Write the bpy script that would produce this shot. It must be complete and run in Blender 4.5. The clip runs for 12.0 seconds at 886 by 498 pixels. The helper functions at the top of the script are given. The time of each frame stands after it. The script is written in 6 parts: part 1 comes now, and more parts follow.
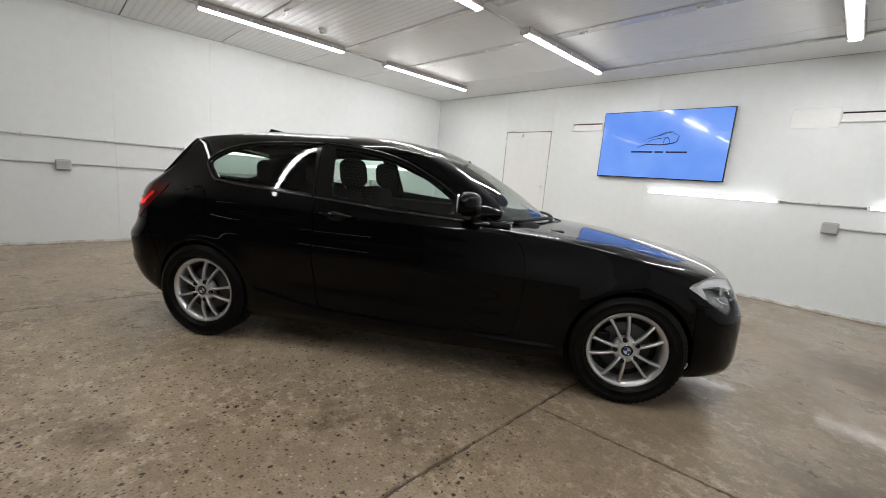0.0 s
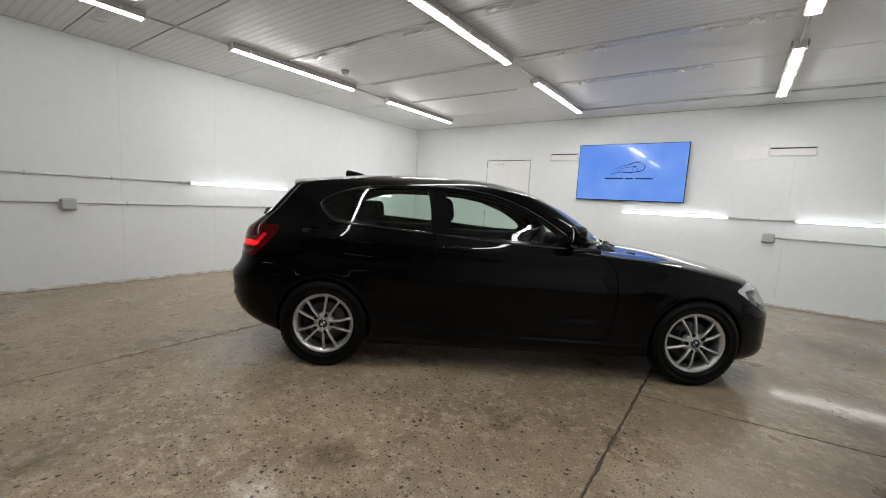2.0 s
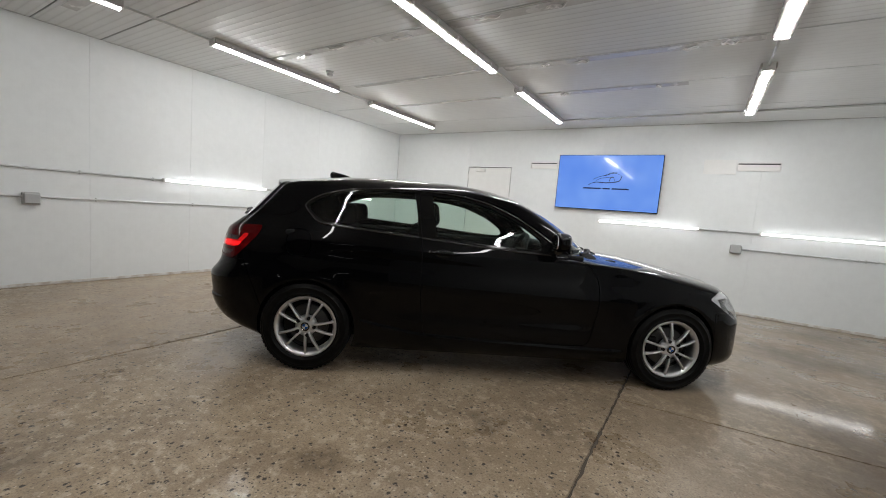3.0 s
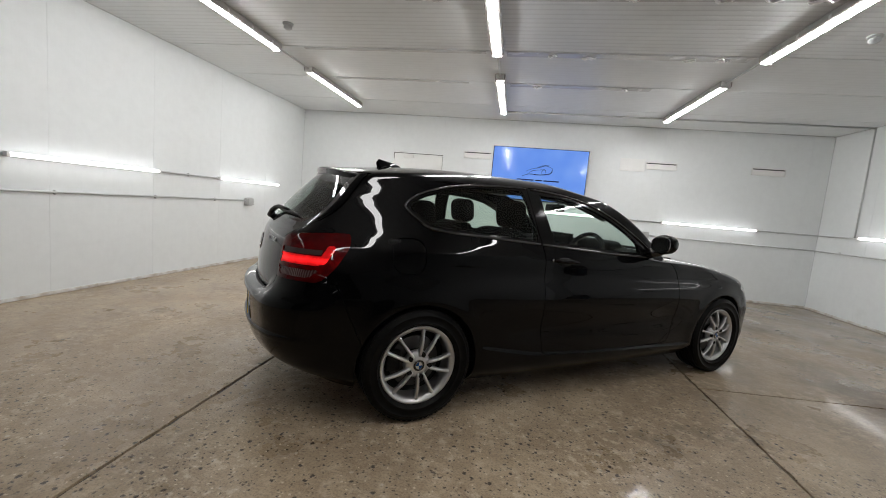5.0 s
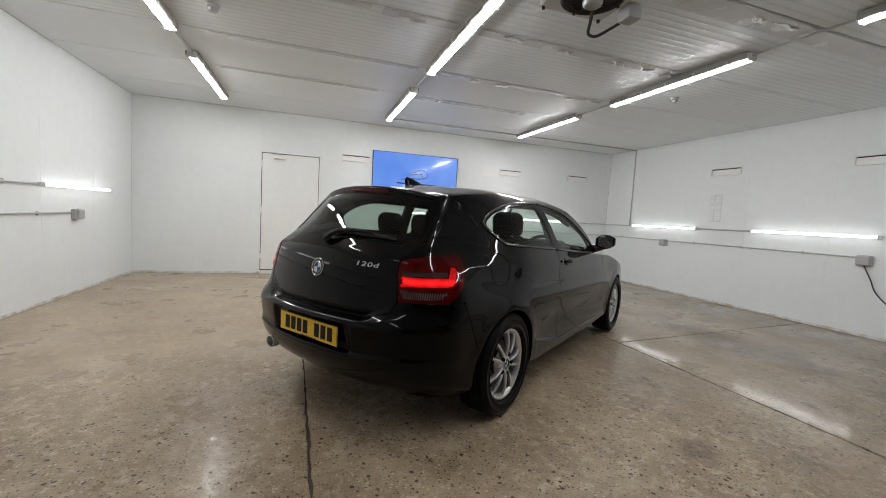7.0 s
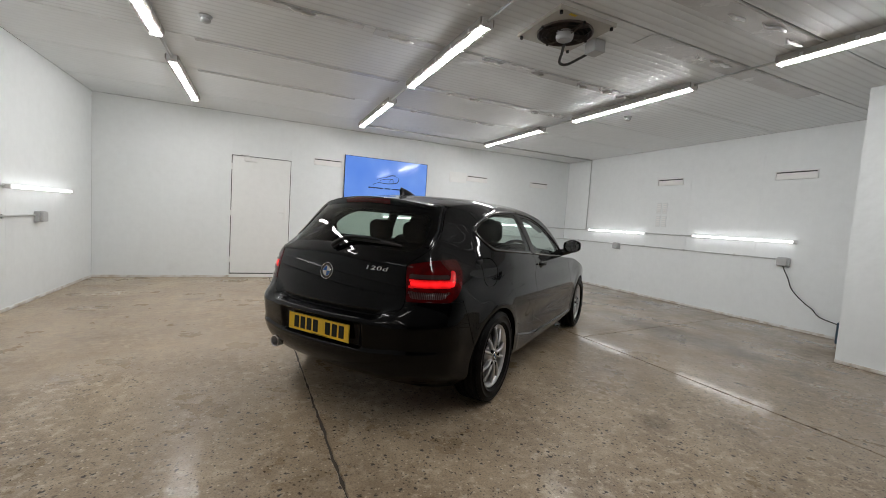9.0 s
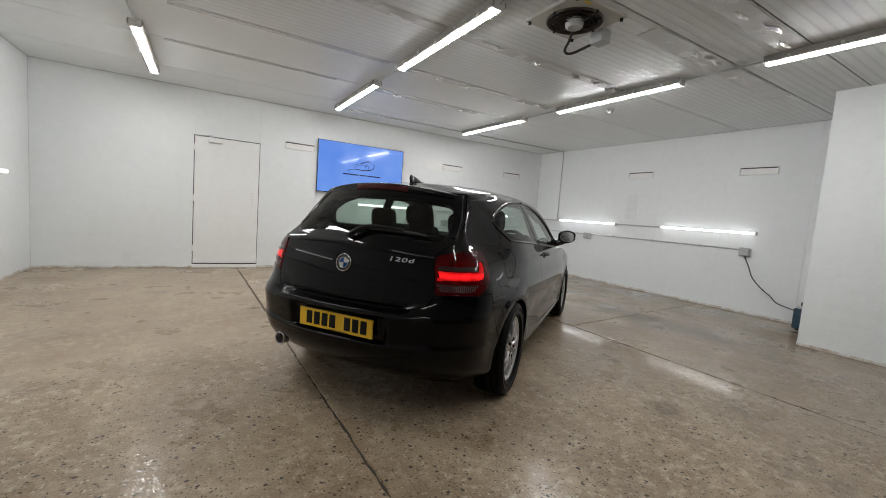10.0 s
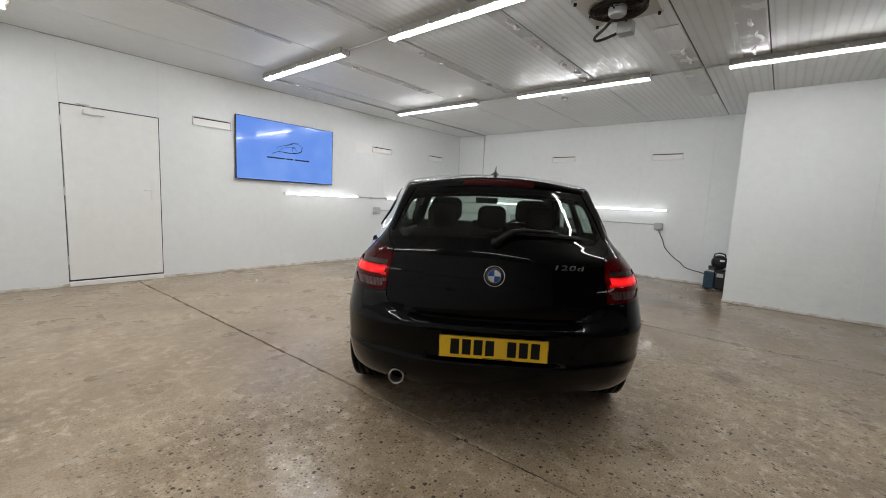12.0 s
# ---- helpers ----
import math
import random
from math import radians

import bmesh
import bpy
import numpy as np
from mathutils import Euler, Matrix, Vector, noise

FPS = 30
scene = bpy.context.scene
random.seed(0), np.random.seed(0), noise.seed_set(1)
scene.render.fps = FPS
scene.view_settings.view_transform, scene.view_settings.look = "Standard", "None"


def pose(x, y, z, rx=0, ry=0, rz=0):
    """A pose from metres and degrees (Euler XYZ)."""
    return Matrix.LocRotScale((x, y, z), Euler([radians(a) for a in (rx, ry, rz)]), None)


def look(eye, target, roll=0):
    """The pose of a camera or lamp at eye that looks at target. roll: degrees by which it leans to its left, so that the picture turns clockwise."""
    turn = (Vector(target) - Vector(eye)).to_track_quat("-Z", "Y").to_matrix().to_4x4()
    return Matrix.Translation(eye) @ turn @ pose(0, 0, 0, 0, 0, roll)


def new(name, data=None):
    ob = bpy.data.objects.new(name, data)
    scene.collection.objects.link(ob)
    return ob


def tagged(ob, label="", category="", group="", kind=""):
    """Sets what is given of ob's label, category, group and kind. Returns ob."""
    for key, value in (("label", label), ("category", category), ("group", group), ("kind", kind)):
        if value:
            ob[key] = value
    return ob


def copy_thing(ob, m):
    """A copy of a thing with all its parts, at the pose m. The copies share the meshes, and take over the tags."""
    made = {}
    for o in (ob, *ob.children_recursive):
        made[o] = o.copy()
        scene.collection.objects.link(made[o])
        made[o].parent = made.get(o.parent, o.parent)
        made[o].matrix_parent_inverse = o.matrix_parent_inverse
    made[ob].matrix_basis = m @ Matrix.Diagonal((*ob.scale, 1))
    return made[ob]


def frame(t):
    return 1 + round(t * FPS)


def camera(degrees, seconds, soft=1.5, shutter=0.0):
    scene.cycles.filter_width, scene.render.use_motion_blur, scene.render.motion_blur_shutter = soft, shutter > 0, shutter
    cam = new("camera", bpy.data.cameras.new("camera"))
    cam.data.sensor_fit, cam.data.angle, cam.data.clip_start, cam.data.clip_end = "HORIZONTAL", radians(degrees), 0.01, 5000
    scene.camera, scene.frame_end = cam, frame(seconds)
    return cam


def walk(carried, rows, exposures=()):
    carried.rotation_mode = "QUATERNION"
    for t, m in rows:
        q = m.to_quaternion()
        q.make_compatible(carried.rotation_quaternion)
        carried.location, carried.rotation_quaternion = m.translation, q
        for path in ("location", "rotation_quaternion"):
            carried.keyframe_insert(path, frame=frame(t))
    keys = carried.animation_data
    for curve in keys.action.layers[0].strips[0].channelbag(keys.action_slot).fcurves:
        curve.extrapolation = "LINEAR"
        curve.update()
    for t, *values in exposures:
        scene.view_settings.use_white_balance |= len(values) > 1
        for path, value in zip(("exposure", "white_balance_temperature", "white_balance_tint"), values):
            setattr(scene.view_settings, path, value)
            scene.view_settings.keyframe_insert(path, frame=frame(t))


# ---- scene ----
cam = camera(95.3, 12.0, 0.9, 0.15)
PATH = [
    (0, (3.906, -1.411, 1.177), (2.505, -0.025, 0.836), 4.7),
    (0.5, (3.62, -1.839, 1.188), (2.306, -0.362, 0.882), 3.6),
    (1, (3.373, -2.166, 1.192), (2.126, -0.629, 0.907), 2.8),
    (1.5, (3.288, -2.415, 1.214), (2.091, -0.833, 0.96), 2.7),
    (2, (3.268, -2.526, 1.226), (2.115, -0.908, 0.998), 3.2),
    (2.5, (3.26, -2.551, 1.226), (2.149, -0.901, 1.015), 4.0),
    (3, (3.215, -2.57, 1.217), (2.155, -0.886, 1.022), 4.7),
    (3.5, (2.962, -2.642, 1.194), (1.984, -0.909, 0.995), 5.0),
    (3.7, (2.806, -2.68, 1.199), (1.869, -0.924, 0.996), 5.0),
    (5.3, (1.038, -2.784, 1.182), (0.898, -0.799, 0.977), 5.0),
    (5.5, (0.833, -2.778, 1.184), (0.814, -0.788, 0.984), 4.9),
    (6, (0.34, -2.791, 1.184), (0.592, -0.817, 0.99), 4.4),
    (6.5, (-0.039, -2.857, 1.197), (0.435, -0.922, 1.016), 3.8),
    (7, (-0.236, -2.884, 1.202), (0.401, -0.995, 1.042), 3.3),
    (8.8, (-0.574, -3.083, 1.213), (0.238, -1.26, 1.079), 3.6),
    (9, (-0.57, -3.058, 1.23), (0.261, -1.244, 1.092), 3.7),
    (9.5, (-0.671, -2.988, 1.221), (0.238, -1.212, 1.069), 4.1),
    (10, (-0.887, -2.775, 1.205), (0.136, -1.066, 1.027), 4.4),
    (10.5, (-1.225, -2.512, 1.19), (-0.058, -0.9, 0.991), 4.3),
    (11, (-1.509, -2.162, 1.19), (-0.204, -0.661, 0.978), 3.8),
    (11.5, (-1.707, -1.799, 1.207), (-0.277, -0.418, 0.983), 3.2),
    (12, (-1.827, -1.512, 1.221), (-0.3, -0.241, 0.989), 2.7),
]
EXPOSURES = [(0.0, 0.15), (1.5, 0.05), (3.0, 0.0), (6.0, 0.0), (9.0, -0.07), (10.0, -0.07), (12.0, -0.03)]
walk(cam, [(t, look(eye, target, roll)) for t, eye, target, roll in PATH], EXPOSURES)
# ---- light: the tubes of the room are the only source; the world stays almost black ----
world = bpy.data.worlds.new("world")
scene.world = world
world.use_nodes = True
world.node_tree.nodes["Background"].inputs[0].default_value = (0.02, 0.02, 0.022, 1)
world.node_tree.nodes["Background"].inputs[1].default_value = 0.1
CEILING_TUBE = 72.0
WALL_TUBE = 5.0
scene.view_settings.exposure = 0.0


# room: inner faces of its walls and the underside of its ceiling
NORTH, SOUTH, WEST, EAST, TOP = 4.94, -6.4, -2.95, 6.40, 2.86


# ---- materials ----
def material(name, color=(0.5, 0.5, 0.5), rough=0.5, metal=0.0, coat=0.0, spec=0.5):
    m = bpy.data.materials.new(name)
    m.use_nodes = True
    b = m.node_tree.nodes["Principled BSDF"]
    b.inputs["Base Color"].default_value = (*color, 1)
    b.inputs["Roughness"].default_value = rough
    b.inputs["Metallic"].default_value = metal
    b.inputs["Coat Weight"].default_value = coat
    b.inputs["Coat Roughness"].default_value = 0.02
    b.inputs["Specular IOR Level"].default_value = spec
    return m


class Nodes:
    """Short ways to add and join shader nodes of one material."""

    def __init__(self, m):
        self.t = m.node_tree
        self.b = m.node_tree.nodes["Principled BSDF"]
        self.o = self.add("ShaderNodeTexCoord").outputs["Object"]

    def add(self, kind, **values):
        n = self.t.nodes.new(kind)
        for k, v in values.items():
            n.inputs[k].default_value = v
        return n

    def join(self, a, b):
        self.t.links.new(a, b)

    def mapped(self, scale=(1, 1, 1), turn=(0, 0, 0)):
        n = self.add("ShaderNodeMapping", Scale=scale, Rotation=turn)
        self.join(self.o, n.inputs["Vector"])
        return n.outputs["Vector"]

    def noise(self, scale, detail=4.0, rough=0.55, vector=None):
        n = self.add("ShaderNodeTexNoise", Scale=scale, Detail=detail, Roughness=rough)
        self.join(vector or self.o, n.inputs["Vector"])
        return n.outputs["Fac"]

    def cells(self, scale, vector=None, what="Distance", feature="F1"):
        n = self.add("ShaderNodeTexVoronoi", Scale=scale)
        n.feature = feature
        self.join(vector or self.o, n.inputs["Vector"])
        return n.outputs[what]

    def ramp(self, fac, *stops):
        n = self.add("ShaderNodeValToRGB")
        e = n.color_ramp.elements
        while len(e) < len(stops):
            e.new(0.5)
        for i, (p, c) in enumerate(stops):
            e[i].position = p
            e[i].color = (*c, 1) if isinstance(c, tuple) else (c, c, c, 1)
        self.join(fac, n.inputs["Fac"])
        return n.outputs["Color"]

    def mix(self, fac, a, b, how="MIX"):
        n = self.t.nodes.new("ShaderNodeMix")
        n.data_type, n.blend_type = "RGBA", how
        for value, slot in ((fac, n.inputs[0]), (a, n.inputs[6]), (b, n.inputs[7])):
            if isinstance(value, (int, float)):
                slot.default_value = value if slot == n.inputs[0] else (value, value, value, 1)
            elif isinstance(value, tuple):
                slot.default_value = (*value, 1)
            else:
                self.join(value, slot)
        return n.outputs[2]

    def math(self, how, a, b=0.0):
        n = self.t.nodes.new("ShaderNodeMath")
        n.operation = how
        for value, slot in ((a, n.inputs[0]), (b, n.inputs[1])):
            if isinstance(value, (int, float)):
                slot.default_value = value
            else:
                self.join(value, slot)
        return n.outputs[0]

    def bump(self, height, strength=0.3, distance=0.01, below=None):
        n = self.add("ShaderNodeBump", Strength=strength, Distance=distance)
        self.join(height, n.inputs["Height"])
        if below is not None:
            self.join(below, n.inputs["Normal"])
        self.join(n.outputs["Normal"], self.b.inputs["Normal"])
        return n.outputs["Normal"]

    def color(self, c):
        self.join(c, self.b.inputs["Base Color"])

    def rough(self, r):
        self.join(r, self.b.inputs["Roughness"])


def wave_lines(n, axis, per_metre, sharp=10.0):
    """Fine parallel ribs along one axis of the object's own space, as a height of 0 to 1."""
    sep = n.add("ShaderNodeSeparateXYZ")
    n.join(n.o, sep.inputs[0])
    saw = n.math("FRACT", n.math("MULTIPLY", sep.outputs[axis], per_metre))
    return n.math("POWER", n.math("ABSOLUTE", n.math("SUBTRACT", n.math("MULTIPLY", saw, 2.0), 1.0)), sharp)


def panel_paint(name, axis, base=(0.780, 0.808, 0.812), rough=0.50, ribs=20.0, rib_strength=0.05, grime=0.5, dark=0.0, sharp=10.0, ribbed=None):
    m = material(name, base, rough)
    n = Nodes(m)
    lines = wave_lines(n, axis, ribs, sharp)
    if ribbed is not None:
        # deep ribs between two joints only, shallow ones elsewhere
        sep = n.add("ShaderNodeSeparateXYZ")
        n.join(n.o, sep.inputs[0])
        deep = n.math("MULTIPLY", n.math("GREATER_THAN", sep.outputs[axis], ribbed[0]), n.math("LESS_THAN", sep.outputs[axis], ribbed[1]))
        lines = n.math("MULTIPLY", lines, n.math("ADD", 0.30, n.math("MULTIPLY", deep, 0.70)))
    cloud = n.ramp(n.noise(0.9, 5.0), (0.3, 0.965), (0.7, 1.0))
    fine = n.ramp(n.noise(9.0, 6.0, 0.65), (0.3, 0.96), (0.6, 1.0))
    streak = n.ramp(n.noise(1.0, 6.0, 0.7, n.mapped((2.5, 2.5, 0.5))), (0.60, 1.0), (0.80, 1.0 - 0.07 * grime))
    c = n.mix(1.0, n.mix(1.0, base, cloud, "MULTIPLY"), n.mix(1.0, fine, streak, "MULTIPLY"), "MULTIPLY")
    c = n.mix(n.math("MULTIPLY", lines, 0.015 + dark), c, (0.30, 0.30, 0.30))
    specks = n.ramp(n.cells(7.0), (0.0, 1.0), (0.03, 0.0))
    c = n.mix(n.math("MULTIPLY", specks, 0.15 * grime), c, (0.25, 0.24, 0.22))
    smudge = n.ramp(n.noise(1.5, 7.0, 0.7), (0.60, 0.0), (0.74, 0.22 * grime))
    c = n.mix(smudge, c, (0.42, 0.41, 0.39))
    n.color(c)
    n.rough(n.ramp(n.noise(3.0), (0.3, rough - 0.06), (0.7, rough + 0.10)))
    under = n.bump(n.noise(2.2, 2.0), 0.12, 0.02)
    n.bump(lines, rib_strength, 0.002, under)
    return m


WALL_X = panel_paint("white_wall_panel_x", 0, ribs=18.0)
SHUTTER = panel_paint("grey_wall_panel", 0, (0.075, 0.078, 0.08), 0.5, 18.0)
DENTED = panel_paint("dented_wall_panel", 0, ribs=18.0)
_h = Nodes(DENTED)
_h.bump(_h.noise(1.7, 4.0, 0.6), 0.35, 0.06)
CEIL = panel_paint("ceiling_panel_paint", 1, (0.775, 0.80, 0.81), 0.40, 12.5, 0.6, 0.3, 0.26, 4.0, (-2.4, 1.69))
FLASH = material("glossy_flashing_paint", (0.62, 0.625, 0.63), 0.16)
_f = Nodes(FLASH)
_f.color(_f.ramp(_f.noise(3.0, 5.0), (0.3, (0.58, 0.585, 0.59)), (0.7, (0.70, 0.705, 0.71))))
_f.rough(_f.ramp(_f.noise(5.0, 4.0), (0.35, 0.08), (0.65, 0.30)))
_f.bump(_f.noise(5.0, 4.0, 0.6, _f.mapped((1.0, 2.5, 1.0))), 0.45, 0.012)
DOOR_PAINT = panel_paint("door_paint", 2, (0.82, 0.83, 0.82), 0.38, 0.3, 0.0, 0.3)
WHITE = material("white_plastic", (0.78, 0.78, 0.77), 0.4)
FOOT = material("grimy_foot_strip", (0.70, 0.69, 0.66), 0.5)
_g = Nodes(FOOT)
_g.color(_g.mix(_g.ramp(_g.noise(6.0, 7.0, 0.7), (0.42, 0.0), (0.62, 0.75)), (0.72, 0.72, 0.70), (0.36, 0.28, 0.20)))
BATTEN = material("aged_batten_plastic", (0.34, 0.33, 0.31), 0.5)
GREY_BOX = material("grey_plastic", (0.42, 0.43, 0.43), 0.45)
CONDUIT = material("galvanised_conduit", (0.55, 0.56, 0.56), 0.38, 0.4)
JOINT = material("painted_panel_joint", (0.78, 0.80, 0.80), 0.6)
LOUVRE = material("aged_white_plastic", (0.70, 0.72, 0.72), 0.45)
SEAM = material("seam_sealant", (0.10, 0.10, 0.10), 0.7)
FLOOR_JOINT = material("dirty_joint_filler", (0.055, 0.043, 0.032), 0.85)
DARK = material("dark_gap", (0.02, 0.02, 0.02), 0.8)
RUBBER = material("black_rubber", (0.02, 0.02, 0.021), 0.62)
STEEL = material("brushed_steel", (0.6, 0.6, 0.6), 0.3, 1.0)


def tube_light(name, strength, color):
    m = material(name, (0.9, 0.9, 0.9), 0.3)
    b = m.node_tree.nodes["Principled BSDF"]
    b.inputs["Emission Color"].default_value = (*color, 1)
    b.inputs["Emission Strength"].default_value = strength
    return m


TUBES = {k: tube_light("ceiling_diffuser", CEILING_TUBE * k, (1.0, 0.99, 0.985)) for k in (0.25, 0.62, 0.80, 0.88, 1.0, 1.12)}
WALL_GLOW = tube_light("lit_wall_tube", WALL_TUBE, (1.0, 0.99, 0.99))


def floor_material():
    m = material("worn_aggregate_concrete", (0.3, 0.22, 0.15), 0.5)
    n = Nodes(m)
    along = n.add("ShaderNodeSeparateXYZ")
    n.join(n.o, along.inputs[0])
    big = n.noise(0.9, 7.0, 0.66)
    mid = n.noise(2.4, 7.0, 0.68)
    c = n.ramp(big, (0.30, (0.256, 0.194, 0.130)), (0.46, (0.332, 0.257, 0.175)), (0.56, (0.380, 0.298, 0.205)), (0.72, (0.470, 0.380, 0.272)))
    c = n.mix(n.ramp(mid, (0.44, 0.0), (0.60, 0.55)), c, (0.245, 0.182, 0.120))
    c = n.mix(n.ramp(n.noise(6.5, 6.0, 0.7), (0.52, 0.0), (0.64, 0.55)), c, (0.53, 0.425, 0.305))
    grain = n.noise(95.0, 3.0, 0.7)
    c = n.mix(n.ramp(grain, (0.35, 0.50), (0.55, 0.0)), c, (0.13, 0.097, 0.066))

    # bend the pattern a little, so that no two stones are alike
    wob = n.add("ShaderNodeTexNoise", Scale=60.0, Detail=3.0, Roughness=0.6)
    n.join(n.o, wob.inputs["Vector"])
    part_way = n.add("ShaderNodeVectorMath")
    part_way.operation = "MULTIPLY"
    part_way.inputs[1].default_value = (0.022, 0.022, 0.022)
    n.join(wob.outputs["Color"], part_way.inputs[0])
    add = n.add("ShaderNodeVectorMath")
    n.join(n.o, add.inputs[0])
    n.join(part_way.outputs[0], add.inputs[1])
    bent = add.outputs[0]
    patch = n.ramp(n.noise(17.0, 9.0, 0.72), (0.51, 0.0), (0.61, 0.60))
    c = n.mix(n.math("MULTIPLY", patch, n.ramp(n.noise(1.4, 4.0, 0.6), (0.40, 0.2), (0.58, 1.0))), c, (0.62, 0.52, 0.40))
    pit = n.ramp(n.noise(26.0, 8.0, 0.72), (0.56, 0.0), (0.68, 0.45))
    c = n.mix(pit, c, (0.12, 0.09, 0.062))

    def stones(scale, low, high, shift):
        v = n.add("ShaderNodeMapping", Location=(shift, shift * 1.7, 0), Rotation=(0, 0, shift))
        n.join(bent, v.inputs["Vector"])
        kind = n.add("ShaderNodeSeparateColor")
        n.join(n.cells(scale, v.outputs[0], "Color"), kind.inputs[0])
        spot = n.ramp(n.cells(scale, v.outputs[0]), (low, 1.0), (high, 0.0))
        return kind, spot

    # aggregate shows where the surface is worn; the rest is a trowelled, smeared skin
    ground_off = n.math("ADD", n.math("MULTIPLY", along.outputs[1], -0.16), n.math("MULTIPLY", n.math("ABSOLUTE", n.math("SUBTRACT", along.outputs[0], 0.9)), -0.085))
    worn = n.ramp(n.math("ADD", n.math("ADD", n.noise(0.7, 5.0, 0.62), ground_off), 0.22), (0.36, 0.12), (0.56, 1.0))
    kind, spot = stones(56.0, 0.22, 0.38, 0.0)
    dark_stone = n.math("MULTIPLY", n.math("MULTIPLY", n.ramp(kind.outputs[0], (0.62, 0.0), (0.66, 1.0)), spot), worn)
    pale_stone = n.math("MULTIPLY", n.math("MULTIPLY", n.ramp(kind.outputs[1], (0.80, 0.0), (0.84, 1.0)), spot), worn)
    warm_stone = n.math("MULTIPLY", n.ramp(kind.outputs[2], (0.66, 0.0), (0.72, 1.0)), spot)
    kind2, spot2 = stones(30.0, 0.22, 0.36, 1.3)
    large = n.math("MULTIPLY", n.math("MULTIPLY", n.ramp(kind2.outputs[0], (0.84, 0.0), (0.88, 1.0)), spot2), worn)
    white = n.math("MULTIPLY", n.math("MULTIPLY", n.ramp(kind2.outputs[1], (0.96, 0.0), (0.97, 1.0)), spot2), worn)
    c = n.mix(n.math("MULTIPLY", warm_stone, 0.4), c, (0.40, 0.30, 0.19))
    c = n.mix(n.math("MULTIPLY", pale_stone, 0.60), c, (0.66, 0.56, 0.43))
    c = n.mix(n.math("MULTIPLY", white, 0.4), c, (0.60, 0.55, 0.47))
    c = n.mix(n.math("MULTIPLY", dark_stone, 0.85), c, (0.055, 0.041, 0.029))
    c = n.mix(n.math("MULTIPLY", large, 0.9), c, (0.028, 0.023, 0.02))
    stain = n.ramp(n.noise(1.2, 5.0, 0.65), (0.60, 0.0), (0.72, 0.55))
    c = n.mix(stain, c, (0.085, 0.066, 0.048))
    # tyre marks and smears that run along the room
    smear = n.ramp(n.noise(1.0, 5.0, 0.6, n.mapped((1.6, 0.35, 1.0), (0, 0, 0.35))), (0.58, 0.0), (0.74, 0.28))
    c = n.mix(smear, c, (0.10, 0.081, 0.062))
    # base colour multiplied darker towards the east, from x = 1.3 on
    darker_east = n.math("SMOOTH_MIN", n.math("MAXIMUM", n.math("MULTIPLY", n.math("SUBTRACT", along.outputs[0], 1.3), 0.5), 0.0), 1.0)
    c = n.mix(n.math("MULTIPLY", darker_east, 0.50), c, n.mix(1.0, c, (0.30, 0.28, 0.26), "MULTIPLY"))
    # damp tyre marks and oil stains: centre, half lengths, strength
    ragged = n.math("MULTIPLY", n.math("SUBTRACT", n.noise(2.6, 6.0, 0.68), 0.5), 2.2)
    for cx, cy, rx, ry, deep in ((4.20, 0.20, 0.42, 1.25, 0.85), (4.30, 2.85, 0.60, 0.50, 0.65), (1.84, -1.32, 0.15, 0.11, 0.70), (-0.97, 0.46, 0.40, 0.30, 0.40), (5.9, 1.8, 0.5, 1.6, 0.35), (-0.2, 1.9, 0.5, 0.3, 0.35)):
        u = n.math("DIVIDE", n.math("SUBTRACT", along.outputs[0], cx), rx)
        v = n.math("DIVIDE", n.math("SUBTRACT", along.outputs[1], cy), ry)
        away = n.math("SQRT", n.math("ADD", n.math("MULTIPLY", u, u), n.math("MULTIPLY", v, v)))
        mark = n.ramp(n.math("MULTIPLY", n.math("ADD", away, ragged), 0.5), (0.22, deep), (0.60, 0.0))
        c = n.mix(mark, c, n.mix(1.0, c, (0.42, 0.38, 0.34), "MULTIPLY"))
    # brown dirt that gathers along the foot of the east wall
    dirt = n.math("ADD", n.math("SUBTRACT", along.outputs[0], EAST), n.math("MULTIPLY", n.noise(3.0, 5.0, 0.6), 0.5))
    c = n.mix(n.ramp(n.math("ADD", dirt, 0.5), (0.52, 0.0), (0.75, 0.6)), c, (0.15, 0.098, 0.055))
    n.color(c)
    n.rough(n.ramp(n.noise(1.6, 5.0, 0.65), (0.35, 0.22), (0.65, 0.48)))
    # a hard sealed skin, whole on the east side, worn into flecks on the west side
    east = n.math("SMOOTH_MIN", n.math("MAXIMUM", n.math("MULTIPLY", n.math("SUBTRACT", along.outputs[0], 1.3), 0.9), 0.0), 1.0)
    flecks = n.ramp(n.noise(34.0, 6.0, 0.75), (0.49, 0.05), (0.60, 1.0))
    whole = n.ramp(n.noise(1.1, 4.0, 0.6), (0.36, 1.0), (0.62, 0.35))
    blend = n.add("ShaderNodeMix")
    n.join(east, blend.inputs[0])
    n.join(flecks, blend.inputs[2])
    n.join(whole, blend.inputs[3])
    n.join(n.math("MULTIPLY", blend.outputs[0], 0.95), n.b.inputs["Coat Weight"])
    n.join(n.ramp(n.noise(3.0, 5.0, 0.7), (0.40, 0.002), (0.66, 0.016)), n.b.inputs["Coat Roughness"])
    n.b.inputs["Coat IOR"].default_value = 1.35
    n.b.inputs["Specular IOR Level"].default_value = 0.20
    first = n.bump(n.noise(4.0, 4.0, 0.6), 0.10, 0.02)
    second = n.bump(grain, 0.22, 0.003, first)
    n.bump(n.math("SUBTRACT", 1.0, n.math("MAXIMUM", dark_stone, large)), 0.35, 0.003, second)
    coat = n.add("ShaderNodeBump", Strength=0.06, Distance=0.006)
    n.join(n.math("SUBTRACT", 0.17, n.math("MULTIPLY", east, 0.122)), coat.inputs["Strength"])
